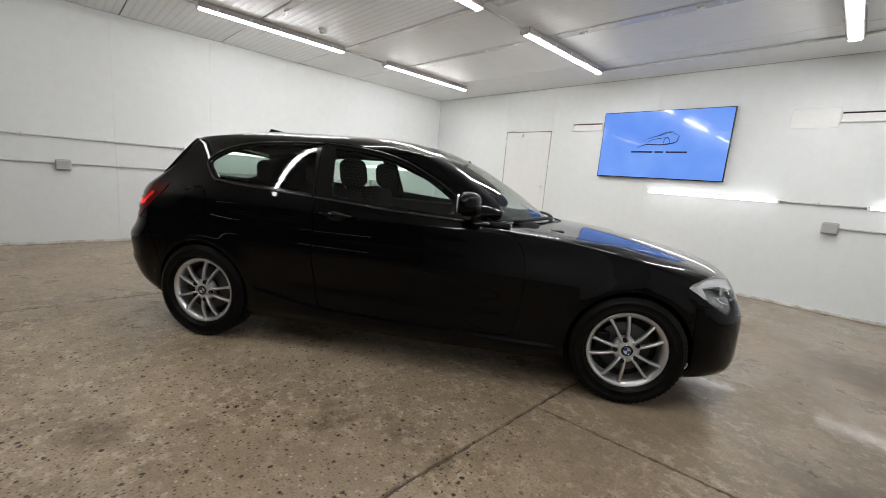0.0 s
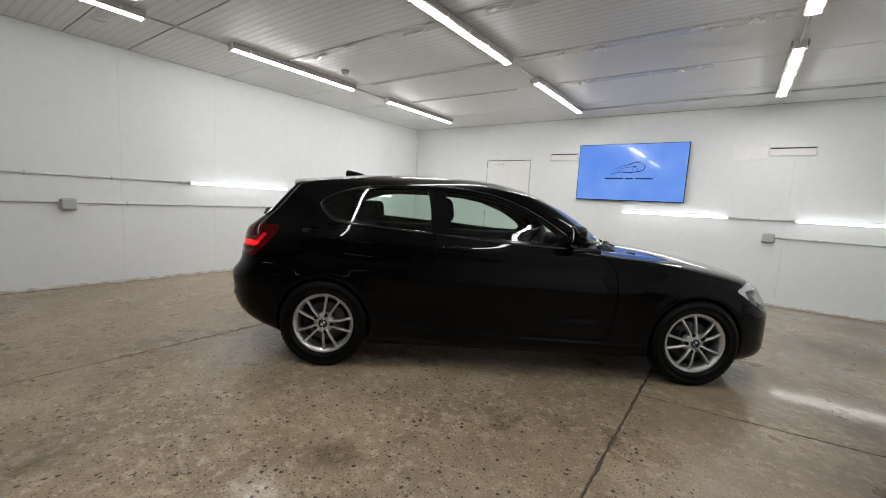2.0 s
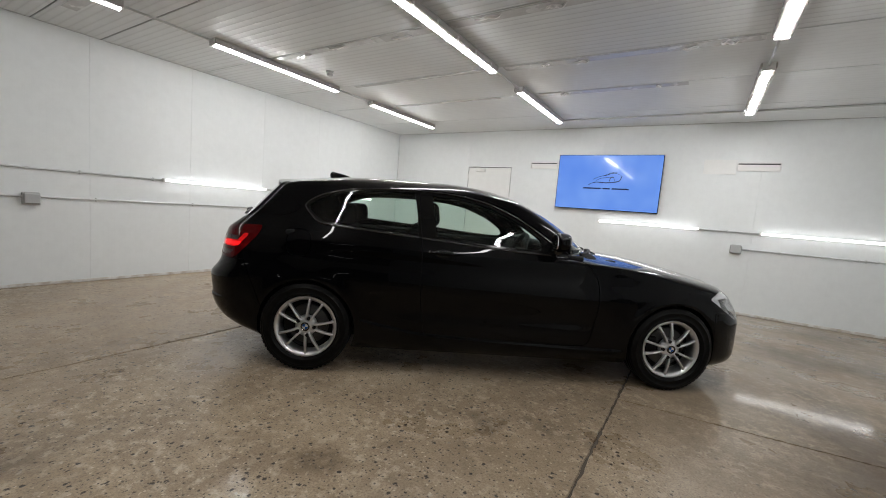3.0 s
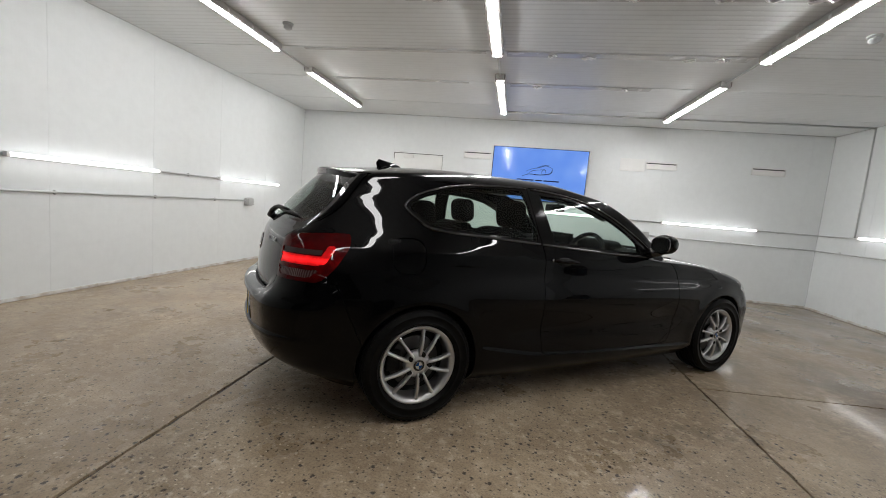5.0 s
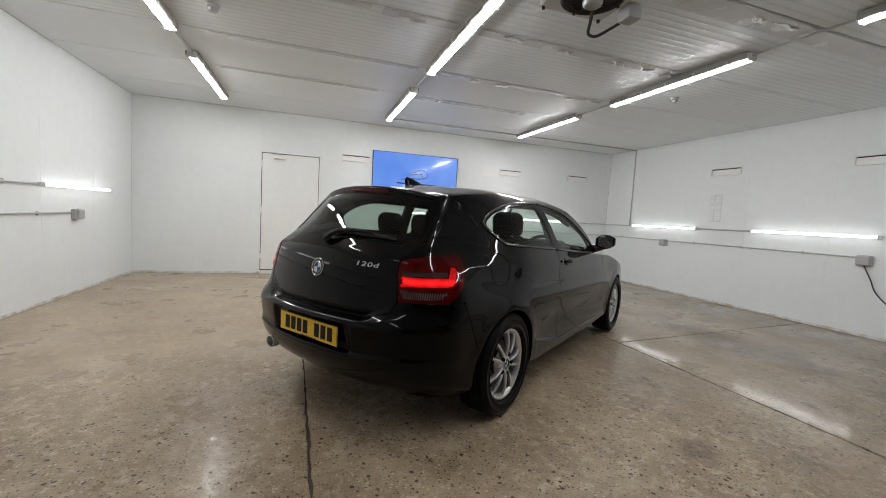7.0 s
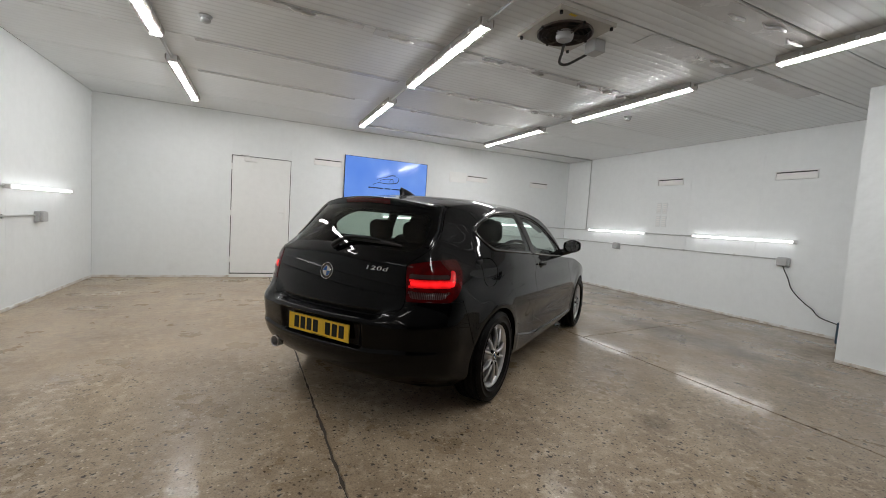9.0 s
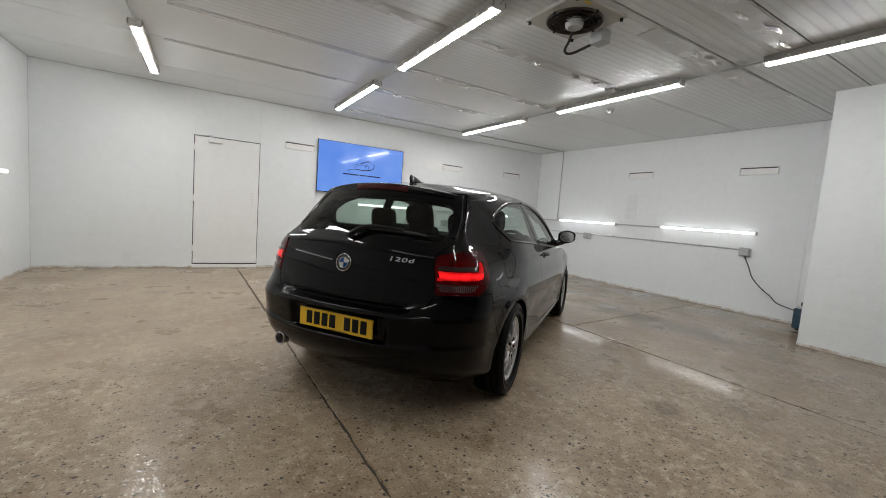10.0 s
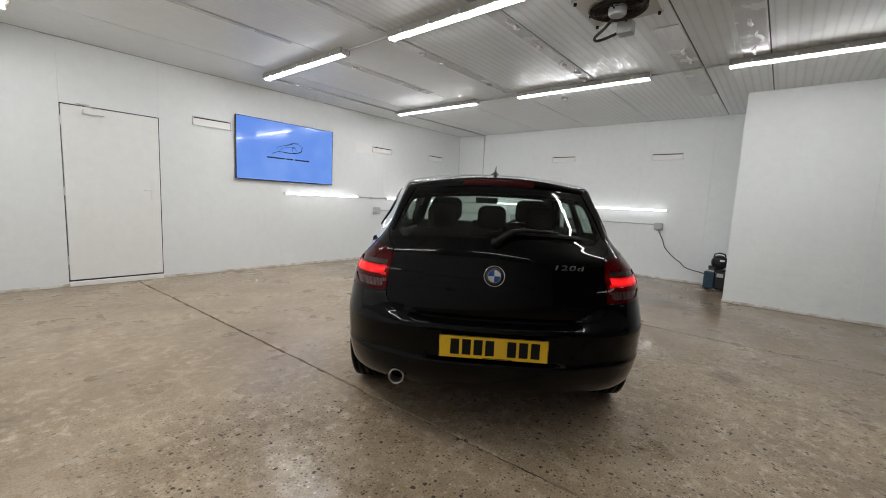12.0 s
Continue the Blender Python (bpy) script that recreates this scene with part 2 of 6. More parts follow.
    n.join(n.noise(20.0, 6.0, 0.68), coat.inputs["Height"])
    n.join(coat.outputs["Normal"], n.b.inputs["Coat Normal"])
    return m


FLOOR = floor_material()


# ---- building helpers ----
def part(name, bm, mat, parent=None, label="", smooth=False):
    """Links a bmesh as one mesh object, under a thing or a part where one is given."""
    me = bpy.data.meshes.new(name)
    bm.to_mesh(me)
    bm.free()
    me.materials.append(mat)
    if smooth:
        me.polygons.foreach_set("use_smooth", [True] * len(me.polygons))
    ob = new(name, me)
    if parent is not None:
        ob.parent = parent
    if label:
        ob["label"] = label
    return ob


def share(name, ob, m, parent=None):
    """Another object on the mesh of ob, at the pose m."""
    o = new(name, ob.data)
    o.matrix_basis = m
    if parent is not None:
        o.parent = parent
    return o


def box_bm(x0, x1, y0, y1, z0, z1, bevel=0.0, segs=2):
    bm = bmesh.new()
    bmesh.ops.create_cube(bm, size=1.0, matrix=Matrix.Translation(((x0 + x1) / 2, (y0 + y1) / 2, (z0 + z1) / 2))
                          @ Matrix.Diagonal((x1 - x0, y1 - y0, z1 - z0, 1)))
    if bevel:
        bmesh.ops.bevel(bm, geom=bm.edges[:], offset=bevel, segments=segs, affect="EDGES", profile=0.5)
    return bm


def tube_bm(points, radius, sides=10, closed=False):
    """A round tube along a line of points."""
    bm = bmesh.new()
    pts = [Vector(p) for p in points]
    rings = []
    side = None
    for i, p in enumerate(pts):
        a, b = pts[max(i - 1, 0)], pts[min(i + 1, len(pts) - 1)]
        d = (b - a).normalized()
        if side is None:
            side = d.orthogonal().normalized()
        side = (side - d * side.dot(d)).normalized()
        up = d.cross(side)
        r = radius[i] if isinstance(radius, (list, tuple)) else radius
        rings.append([bm.verts.new(p + (side * math.cos(k * math.tau / sides) + up * math.sin(k * math.tau / sides)) * r) for k in range(sides)])
    for a, b in zip(rings, rings[1:]):
        for k in range(sides):
            bm.faces.new((a[k], a[(k + 1) % sides], b[(k + 1) % sides], b[k]))
    bm.faces.new(rings[0][::-1])
    bm.faces.new(rings[-1])
    return bm


def lathe_bm(profile, sides=32, axis="Z", cap=False):
    """Turns a line of (radius, height) pairs round an axis."""
    bm = bmesh.new()
    rings = []
    for r, h in profile:
        ring = []
        for k in range(sides):
            a = k * math.tau / sides
            p = (r * math.cos(a), r * math.sin(a), h)
            ring.append(bm.verts.new(p if axis == "Z" else (p[0], p[2], p[1]) if axis == "Y" else (p[2], p[0], p[1])))
        rings.append(ring)
    for a, b in zip(rings, rings[1:]):
        for k in range(sides):
            bm.faces.new((a[k], a[(k + 1) % sides], b[(k + 1) % sides], b[k]))
    if cap:
        bm.faces.new(rings[0][::-1])
        bm.faces.new(rings[-1])
    bmesh.ops.recalc_face_normals(bm, faces=bm.faces[:])
    return bm


def add_bm(a, b):
    """Adds bmesh b to bmesh a."""
    me = bpy.data.meshes.new("joined")
    b.to_mesh(me)
    b.free()
    a.from_mesh(me)
    bpy.data.meshes.remove(me)
    return a


def thing(name, label, category, m=None, group="", kind=""):
    ob = new(name)
    ob.empty_display_size = 0.1
    if m is not None:
        ob.matrix_basis = m
    return tagged(ob, label, category, group, kind)

# ---- the room ----
BLOCK_X, BLOCK_Y = 5.05, -0.975
PITCH = 1.117
rng = random.Random(4)

# floor: three slabs with sawn joints between them
floor = tagged(part("floor", box_bm(WEST - 0.2, EAST + 0.2, SOUTH - 0.2, NORTH + 0.2, -0.2, -0.010), FLOOR_JOINT), "worn brown aggregate concrete floor with dark joints", "floor", kind="structure")


def slab(corners):
    bm = bmesh.new()
    n = 170
    a, b, c, d = (Vector((*p, 0)) for p in corners)
    low, high = [], []
    rim = []
    for p, q in ((a, b), (b, c), (c, d), (d, a)):
        across = (q - p).normalized().cross(Vector((0, 0, 1)))
        for i in range(n):
            w = p.lerp(q, i / n)
            inner = 1.0 if 0 < i else 0.0
            rim.append(w + across * (-0.011 * rng.random() ** 2) * inner)
    top = [bm.verts.new(p) for p in rim]
    mid = sum(rim, Vector()) / len(rim)
    edge = [bm.verts.new(p + (p - mid).normalized() * 0.004 + Vector((0, 0, -0.008))) for p in rim]
    base = [bm.verts.new(p + (p - mid).normalized() * 0.004 + Vector((0, 0, -0.0099))) for p in rim]
    bm.faces.new(top)
    for r0, r1 in ((top, edge), (edge, base)):
        for i in range(len(r0)):
            j = (i + 1) % len(r0)
            bm.faces.new((r0[i], r1[i], r1[j], r0[j]))
    bmesh.ops.recalc_face_normals(bm, faces=bm.faces[:])
    bmesh.ops.triangulate(bm, faces=[f for f in bm.faces if len(f.verts) > 4])
    return bm


def joint_1(y):
    return -0.225 - 0.031 * y


GAP = 0.006
J2 = 2.865
for corners in (((WEST - 0.1, SOUTH), (joint_1(SOUTH) - GAP, SOUTH), (joint_1(NORTH) - GAP, NORTH), (WEST - 0.1, NORTH)),
                ((joint_1(SOUTH) + GAP, SOUTH), (J2 - GAP, SOUTH), (J2 - GAP, NORTH), (joint_1(NORTH) + GAP, NORTH)),
                ((J2 + GAP, SOUTH), (EAST + 0.1, SOUTH), (EAST + 0.1, 0.80), (J2 + GAP, 0.42)),
                ((J2 + GAP, 0.42 + 0.010), (EAST + 0.1, 0.81), (EAST + 0.1, NORTH), (J2 + GAP, NORTH))):
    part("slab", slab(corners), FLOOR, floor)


def panelled_wall(name, origin, turn, length, seams, openings, mat, label):
    """A wall of upright sandwich panels. It runs along its own x from 0 to length, its face looks to -y.
    openings: (x0, x1, z0, z1) left out of the panels and of the backing."""
    m = pose(*origin, 0, 0, turn)
    bm = bmesh.new()
    xs = [0.0]
    for x0, x1, z0, z1 in sorted(openings):
        xs += [x0, x1]
    xs.append(length)
    for i in range(0, len(xs), 2):
        add_bm(bm, box_bm(xs[i], xs[i + 1], 0.012, 0.16, -0.05, TOP))
    for x0, x1, z0, z1 in openings:
        add_bm(bm, box_bm(x0, x1, 0.012, 0.16, z1, TOP))
        if z0 > 0:
            add_bm(bm, box_bm(x0, x1, 0.012, 0.16, -0.05, z0))
    wall = tagged(part(name, bm, JOINT), label, "wall", kind="structure")
    wall.matrix_basis = m
    edges = [0.0] + [s for s in sorted(seams) if 0.02 < s < length - 0.02] + [length]
    for a, b in zip(edges, edges[1:]):
        pieces = [(a, b, 0.0, TOP)]
        for x0, x1, z0, z1 in openings:
            cut = []
            for pa, pb, p0, p1 in pieces:
                if x1 <= pa or x0 >= pb:
                    cut.append((pa, pb, p0, p1))
                    continue
                if x0 > pa:
                    cut.append((pa, x0, p0, p1))
                if x1 < pb:
                    cut.append((x1, pb, p0, p1))
                if z1 < p1:
                    cut.append((max(pa, x0), min(pb, x1), z1, p1))
            pieces = cut
        for pa, pb, p0, p1 in pieces:
            if pb - pa > 0.02:
                part("panel", box_bm(pa + 0.0005, pb - 0.0005, 0.0, 0.0115, p0 + 0.001, p1 - 0.001, 0.0007, 1), mat, wall)
    # low cove strip that seals the foot of the wall
    for x0, x1 in zip(xs[::2], xs[1::2]):
        strip = box_bm(x0, x1, -0.010, 0.0, 0.0, 0.035, 0.005, 2)
        part("foot_strip", strip, FOOT, wall)
    return wall


N_SEAMS = [3.86 - WEST + 2 * PITCH * k for k in (-1, 0, 1)]
DOOR_X0, DOOR_X1, DOOR_TOP = -1.035, -0.070, 2.145
wall_north = panelled_wall("wall_north", (WEST, NORTH, 0), 0, EAST - WEST, N_SEAMS, [(DOOR_X0 - WEST, DOOR_X1 - WEST, 0, DOOR_TOP)], WALL_X, "white ribbed sandwich-panel wall with a flush door and a screen")
wall_west = panelled_wall("wall_west", (WEST, SOUTH, 0), 90, NORTH - SOUTH, [0.365 - SOUTH + PITCH * k for k in range(-7, 5)], [], WALL_X, "white ribbed sandwich-panel wall with conduits and strip lamps")
wall_east = panelled_wall("wall_east", (EAST, NORTH, 0), -90, NORTH - BLOCK_Y, [NORTH - 0.62 - PITCH * k for k in range(-2, 5)], [], WALL_X, "white sandwich-panel wall with vents and strip lamps")
wall_block_end = panelled_wall("wall_block_end", (EAST, BLOCK_Y, 0), 180, EAST - BLOCK_X - 0.013, [], [], WALL_X, "short white panel wall that closes the boxed-out bay")
wall_block = panelled_wall("wall_block", (BLOCK_X, BLOCK_Y, 0), -90, BLOCK_Y - SOUTH, [1.35 + PITCH * k for k in range(4)], [], DENTED, "dented white panel wall of the boxed-out bay")
wall_south = panelled_wall("wall_south", (BLOCK_X, SOUTH, 0), 180, BLOCK_X - WEST, [PITCH * k for k in range(1, 8)], [], SHUTTER, "plain grey panel wall behind")


# ceiling: ribbed panels across the room with open joints, all one mesh
def ceiling_bm():
    bm = box_bm(WEST - 0.2, EAST + 0.2, SOUTH - 0.2, NORTH + 0.2, TOP + 0.014, TOP + 0.16)
    ys = [SOUTH, -5.65, -4.55, -3.45, -2.35, -1.24, -0.645, 0.515, 1.69, 2.755, 3.92, NORTH]
    for a, b in zip(ys, ys[1:]):
        add_bm(bm, box_bm(WEST, EAST, a + 0.006, b - 0.006, TOP, TOP + 0.012, 0.003, 1))
    return bm


ceiling_ob = part("ceiling", ceiling_bm(), CEIL)
ceiling_ob.data.materials.append(SEAM)
for face in ceiling_ob.data.polygons:
    face.material_index = 1 if min(ceiling_ob.data.vertices[i].co.z for i in face.vertices) > TOP + 0.0125 else 0
ceiling = tagged(ceiling_ob, "grey-white ribbed ceiling panels with dark joints", "ceiling", kind="structure")

# flat flashing strips along some joints, a little proud of the panels
for i, (y, x0, x1, w) in enumerate(((-0.525, 2.3, 4.9, 0.105), (-1.12, 1.5, 3.7, 0.105), (0.595, 0.3, 3.50, 0.062), (1.765, 1.12, 3.48, 0.062), (2.83, 1.15, 2.9, 0.062), (1.735, -1.2, 0.9, 0.032), (2.795, -1.3, 0.6, 0.030), (0.57, -1.42, 0.2, 0.042), (-1.13, -2.2, 0.8, 0.06))):
    strip = part("flashing_strip", box_bm(x0, x1, y - w, y + w, TOP - 0.006, TOP - 0.001, 0.002, 1), FLASH)
    tagged(strip, "painted metal flashing strip over a ceiling joint", "flashing", "flashing strips", kind="structure")


# door in the north wall
def make_door():
    d = thing("door_1", "plain white flush door, closed, in the panel wall", "door", pose(DOOR_X0, NORTH, 0), kind="structure")
    w = DOOR_X1 - DOOR_X0
    part("door_leaf", box_bm(0.010, w - 0.008, -0.004, 0.040, 0.078, DOOR_TOP - 0.010, 0.003, 2), DOOR_PAINT, d)
    part("threshold", box_bm(0.0, w, -0.030, 0.12, 0.0, 0.058, 0.006, 2), WHITE, d)
    part("foot_gap", box_bm(0.004, w - 0.003, 0.006, 0.030, 0.0585, 0.0775), DARK, d)
    part("reveal", add_bm(add_bm(box_bm(-0.001, 0.004, 0.0, 0.1, 0.058, DOOR_TOP), box_bm(w - 0.003, w + 0.001, 0.0, 0.1, 0.058, DOOR_TOP)), box_bm(0.004, w - 0.003, 0.0, 0.1, DOOR_TOP - 0.004, DOOR_TOP)), DARK, d)
    for z in (0.32, 1.14, 1.95):
        part("hinge", tube_bm(((0.004, -0.012, z - 0.05), (0.004, -0.012, z + 0.05)), 0.011, 8), WHITE, d)
    closer = part("door_closer", box_bm(0.20, 0.40, -0.055, -0.004, DOOR_TOP - 0.095, DOOR_TOP - 0.040, 0.006, 2), WHITE, d)
    arm = tube_bm(((0.30, -0.040, DOOR_TOP - 0.040), (0.30, -0.050, DOOR_TOP - 0.020), (0.14, -0.085, DOOR_TOP + 0.004), (0.26, -0.020, DOOR_TOP + 0.012)), 0.007, 6)
    part("closer_arm", arm, STEEL, closer)
    plate = part("handle_plate", box_bm(w - 0.112, w - 0.066, -0.012, -0.003, 1.06, 1.29, 0.004, 2), WHITE, d)
    part("lever", tube_bm(((w - 0.089, -0.010, 1.19), (w - 0.089, -0.05, 1.19), (w - 0.10, -0.056, 1.19), (w - 0.20, -0.056, 1.188)), 0.009, 8), WHITE, plate)
    return d


make_door()


# ---- ceiling and wall lamps ----
def ceiling_lamp(m, glow):
    """A 1.8 m batten with a glowing diffuser; it hangs under z = 0 and runs along its own y."""
    t = thing("ceiling_lamp", "long white batten lamp, lit, under the ceiling", "lamp", m, "ceiling lamps in three rows")
    part("body", box_bm(-0.066, 0.066, -0.895, 0.895, -0.060, 0.0, 0.010, 2), BATTEN, t)
    bm = bmesh.new()
    n = 12
    rings = []
    for y, s in ((-0.885, 0.70), (-0.880, 0.92), (-0.870, 1.0), (0.870, 1.0), (0.880, 0.92), (0.885, 0.70)):
        rings.append([bm.verts.new((0.035 * s * math.cos(math.pi + math.pi * k / n), y, -0.058 + 0.021 * s * math.sin(math.pi + math.pi * k / n))) for k in range(n + 1)])
    for a, b in zip(rings, rings[1:]):
        for k in range(n):
            bm.faces.new((a[k], a[k + 1], b[k + 1], b[k]))
    bm.faces.new(rings[0])
    bm.faces.new(rings[-1][::-1])
    bmesh.ops.recalc_face_normals(bm, faces=bm.faces[:])
    part("diffuser", bm, glow, t, "glowing frosted diffuser", True)
    for s in (-1, 1):
        part("end_cap", box_bm(-0.052, 0.052, s * 0.892 - 0.008, s * 0.892 + 0.008, -0.080, -0.002, 0.008, 2), WHITE, t)
        part("cable_gland", tube_bm(((0, s * 0.895, -0.028), (0, s * 0.925, -0.028)), 0.014, 8), CONDUIT, t)
    for y in (-0.7, -0.35, 0.0, 0.35, 0.7):
        for s in (-1, 1):
            part("clip", box_bm(s * 0.067 - 0.004, s * 0.067 + 0.004, y - 0.012, y + 0.012, -0.064, -0.030), STEEL, t)
    return t


# rows along the room: x, then (y, share of a fresh tube's light) for each lamp
ROWS = ((-1.50, ((0.765, 0.88), (3.27, 0.88), (-1.845, 0.25))), (1.03, ((0.76, 1.0), (3.305, 1.0), (-1.845, 0.62))), (3.572, ((0.775, 1.12), (3.30, 1.12), (-1.785, 0.80))))
made_lamps = {}
for x, lamps in ROWS:
    for y, share_of in lamps:
        m = pose(x, y, TOP)
        if share_of in made_lamps:
            copy_thing(made_lamps[share_of], m)
        else:
            made_lamps[share_of] = ceiling_lamp(m, TUBES[share_of])
    ys = [y for y, _ in lamps]
    line = sorted(ys)
    ends = [(a + 0.90, b - 0.90) for a, b in zip(line, line[1:])] + [(line[-1] + 0.90, 4.30 if x > 0 else 4.22)]
    for a, b in ends:
        c = tagged(part("conduit", tube_bm(((x, a, TOP - 0.028), (x, b, TOP - 0.028)), 0.011, 8), CONDUIT, None, "", True), "thin metal conduit between ceiling lamps", "conduit", "ceiling conduits", kind="structure")


def wall_lamp(m, length=1.5):
    """A slim lit tube on a bracket; it runs along its own x, its wall is at y = 0 and it faces -y."""
    t = thing("wall_lamp", "slim lit strip lamp fixed level on the wall", "lamp", m, "wall strip lamps")
    part("bracket", box_bm(-length / 2, length / 2, -0.030, 0.0, -0.020, 0.022, 0.005, 2), WHITE, t)
    bm = tube_bm(((-length / 2 + 0.004, -0.046, 0), (length / 2 - 0.004, -0.046, 0)), 0.019, 14)
    part("tube", bm, WALL_GLOW, t, "glowing white tube", True)
    for s in (-1, 1):
        part("end_cap", box_bm(s * length / 2 - 0.012, s * length / 2 + 0.012, -0.068, 0.0, -0.024, 0.024, 0.006, 2), WHITE, t)
    return t


wl = wall_lamp(pose(2.437, NORTH, 1.238))
for x, y, z, turn in ((4.70, NORTH, 1.236, 0), (WEST, 0.765, 1.300, 90), (WEST, 3.30, 1.300, 90), (EAST, 3.31, 1.245, -90), (EAST, 0.85, 1.252, -90), (3.0, SOUTH, 1.25, 180), (0.0, SOUTH, 1.25, 180)):
    copy_thing(wl, pose(x, y, z, 0, 0, turn))


def pipe(points, name="conduit", r=0.0105):
    return tagged(part(name, tube_bm(points, r, 8), CONDUIT, None, "", True), "grey surface conduit clipped along the wall", "conduit", "wall conduits", kind="structure")


def saddle(m):
    o = part("pipe_clip", box_bm(-0.008, 0.008, -0.026, 0.0, -0.022, 0.022, 0.004, 1), CONDUIT)
    o.matrix_basis = m
    return tagged(o, "small metal saddle clip on a conduit", "clip", "conduit clips", kind="structure")


D = 0.015
pipe(((WEST + D, SOUTH, 1.300), (WEST + D, 0.01, 1.300)))
pipe(((WEST + D, 1.52, 1.300), (WEST + D, 2.55, 1.300)))
pipe(((WEST + D, SOUTH, 0.985), (WEST + D, 3.17, 0.995)))
pipe(((3.19, NORTH - D, 1.236), (3.945, NORTH - D, 1.236)))
pipe(((5.45, NORTH - D, 1.236), (EAST - D, NORTH - D, 1.240), (EAST - D, 4.07, 1.242)))
pipe(((3.75, NORTH - D, 0.985), (EAST - D, NORTH - D, 0.985), (EAST - D, 0.28, 0.990)))
pipe(((EAST - D, 2.55, 1.248), (EAST - D, 1.61, 1.250)))
pipe(((EAST - D, 4.18, TOP), (EAST - D, 4.18, 1.245)))
pipe(((1.03, 4.26, TOP - D), (EAST - D, 4.18, TOP - D)), "ceiling_conduit", 0.013)
for y in (-3.9, -2.6, -1.6, -0.85, -0.1, 2.0):
    saddle(pose(WEST, y, 1.300, 0, 0, 90))
for y in (-3.9, -2.6, -1.85, -0.7, 0.4, 1.5, 2.5):
    saddle(pose(WEST, y, 0.990, 0, 0, 90))
for x in (3.55, 5.8):
    saddle(pose(x, NORTH, 1.236))
for x in (4.2, 5.1, 6.0):
    saddle(pose(x, NORTH, 0.985))
for y in (4.4, 2.6, 1.75, 0.9):
    saddle(pose(EAST, y, 0.990, 0, 0, -90))


def socket_box(m, w=0.145, h=0.125, label="grey plastic socket box on the wall conduit"):
    """A surface socket with a hinged lid; wall at y = 0, faces -y."""
    t = thing("socket_box", label, "socket", m, "wall sockets")
    part("back_box", box_bm(-w / 2, w / 2, -0.050, 0.0, -h / 2, h / 2, 0.008, 2), GREY_BOX, t)
    part("lid", box_bm(-w / 2 + 0.006, w / 2 - 0.006, -0.085, -0.050, -h / 2 + 0.008, h / 2 - 0.004, 0.012, 3), GREY_BOX, t)
    part("lid_hinge", tube_bm(((-w / 2 + 0.015, -0.055, h / 2), (w / 2 - 0.015, -0.055, h / 2)), 0.007, 8), GREY_BOX, t)
    return t


sb = socket_box(pose(WEST, -1.262, 0.970, 0, 0, 90))
for x, y, z, turn in ((WEST, 3.24, 0.975, 90), (3.688, NORTH, 0.978, 0), (EAST, 3.24, 0.945, -90), (EAST, 0.215, 0.955, -90), (WEST, -4.6, 0.97, 90)):
    copy_thing(sb, pose(x, y, z, 0, 0, turn))


def wall_vent(m, w=0.515, h=0.125):
    """A long low ventilator with a raised frame and slanted blades; wall at y = 0, faces -y."""
    t = thing("wall_vent", "white rectangular slot ventilator set into the wall", "vent", m, "wall vents")
    f = 0.012
    for x0, x1, z0, z1 in ((-w / 2, w / 2, h / 2 - f, h / 2), (-w / 2, w / 2, -h / 2, -h / 2 + f), (-w / 2, -w / 2 + f, -h / 2 + f, h / 2 - f), (w / 2 - f, w / 2, -h / 2 + f, h / 2 - f)):
        part("frame_bar", box_bm(x0, x1, -0.024, 0.0, z0, z1, 0.003, 1), WHITE, t)
    part("shadow_gap", box_bm(-w / 2 + f, w / 2 - f, -0.002, 0.0, h / 2 - f - 0.016, h / 2 - f), DARK, t)
    part("blade", box_bm(-w / 2 + f, w / 2 - f, -0.010, -0.002, -h / 2 + f, h / 2 - f - 0.016, 0.003, 1), WHITE, t)
    return t


wv = wall_vent(pose(0.585, NORTH, 2.190))
for x, y, z, turn in ((3.815, NORTH, 2.205, 0), (5.50, NORTH, 2.225, 0), (EAST, 2.145, 2.225, -90), (EAST, 0.195, 2.212, -90)):
    copy_thing(wv, pose(x, y, z, 0, 0, turn))

hatch = tagged(part("blank_plate", box_bm(-0.21, 0.21, -0.006, 0.0, -0.11, 0.11, 0.003, 1), DOOR_PAINT), "painted-over blank plate on the wall", "plate", kind="structure")
hatch.matrix_basis = pose(3.345, NORTH, 2.20)


def louvre_block(m):
    t = thing("louvre_plates", "four small painted louvre plates in a square", "vent", m)
    for x in (-0.062, 0.062):
        for z in (-0.125, 0.125):
            p = part("louvre_plate", box_bm(x - 0.050, x + 0.050, -0.008, 0.0, z - 0.105, z + 0.105, 0.004, 1), LOUVRE, t)
            for k in range(5):
                zz = z - 0.07 + 0.035 * k
                part("louvre", box_bm(x - 0.038, x + 0.038, -0.015, -0.008, zz - 0.009, zz + 0.009, 0.003, 1), WHITE, p)
    return t


louvre_block(pose(EAST, 2.27, 1.615, 0, 0, -90))


def smoke_detector(m):
    t = thing("smoke_detector", "small grey smoke detector under the ceiling", "detector", m, "smoke detectors")
    part("base", lathe_bm(((0.001, 0.0), (0.052, 0.0), (0.052, -0.014), (0.040, -0.020), (0.001, -0.020)), 24), GREY_BOX, t, "", True)
    part("head", lathe_bm(((0.030, -0.018), (0.042, -0.030), (0.040, -0.048), (0.022, -0.060), (0.001, -0.062)), 24), GREY_BOX, t, "", True)
    return t


sd = smoke_detector(pose(-1.045, 1.12, TOP))
copy_thing(sd, pose(4.10, 1.19, TOP))

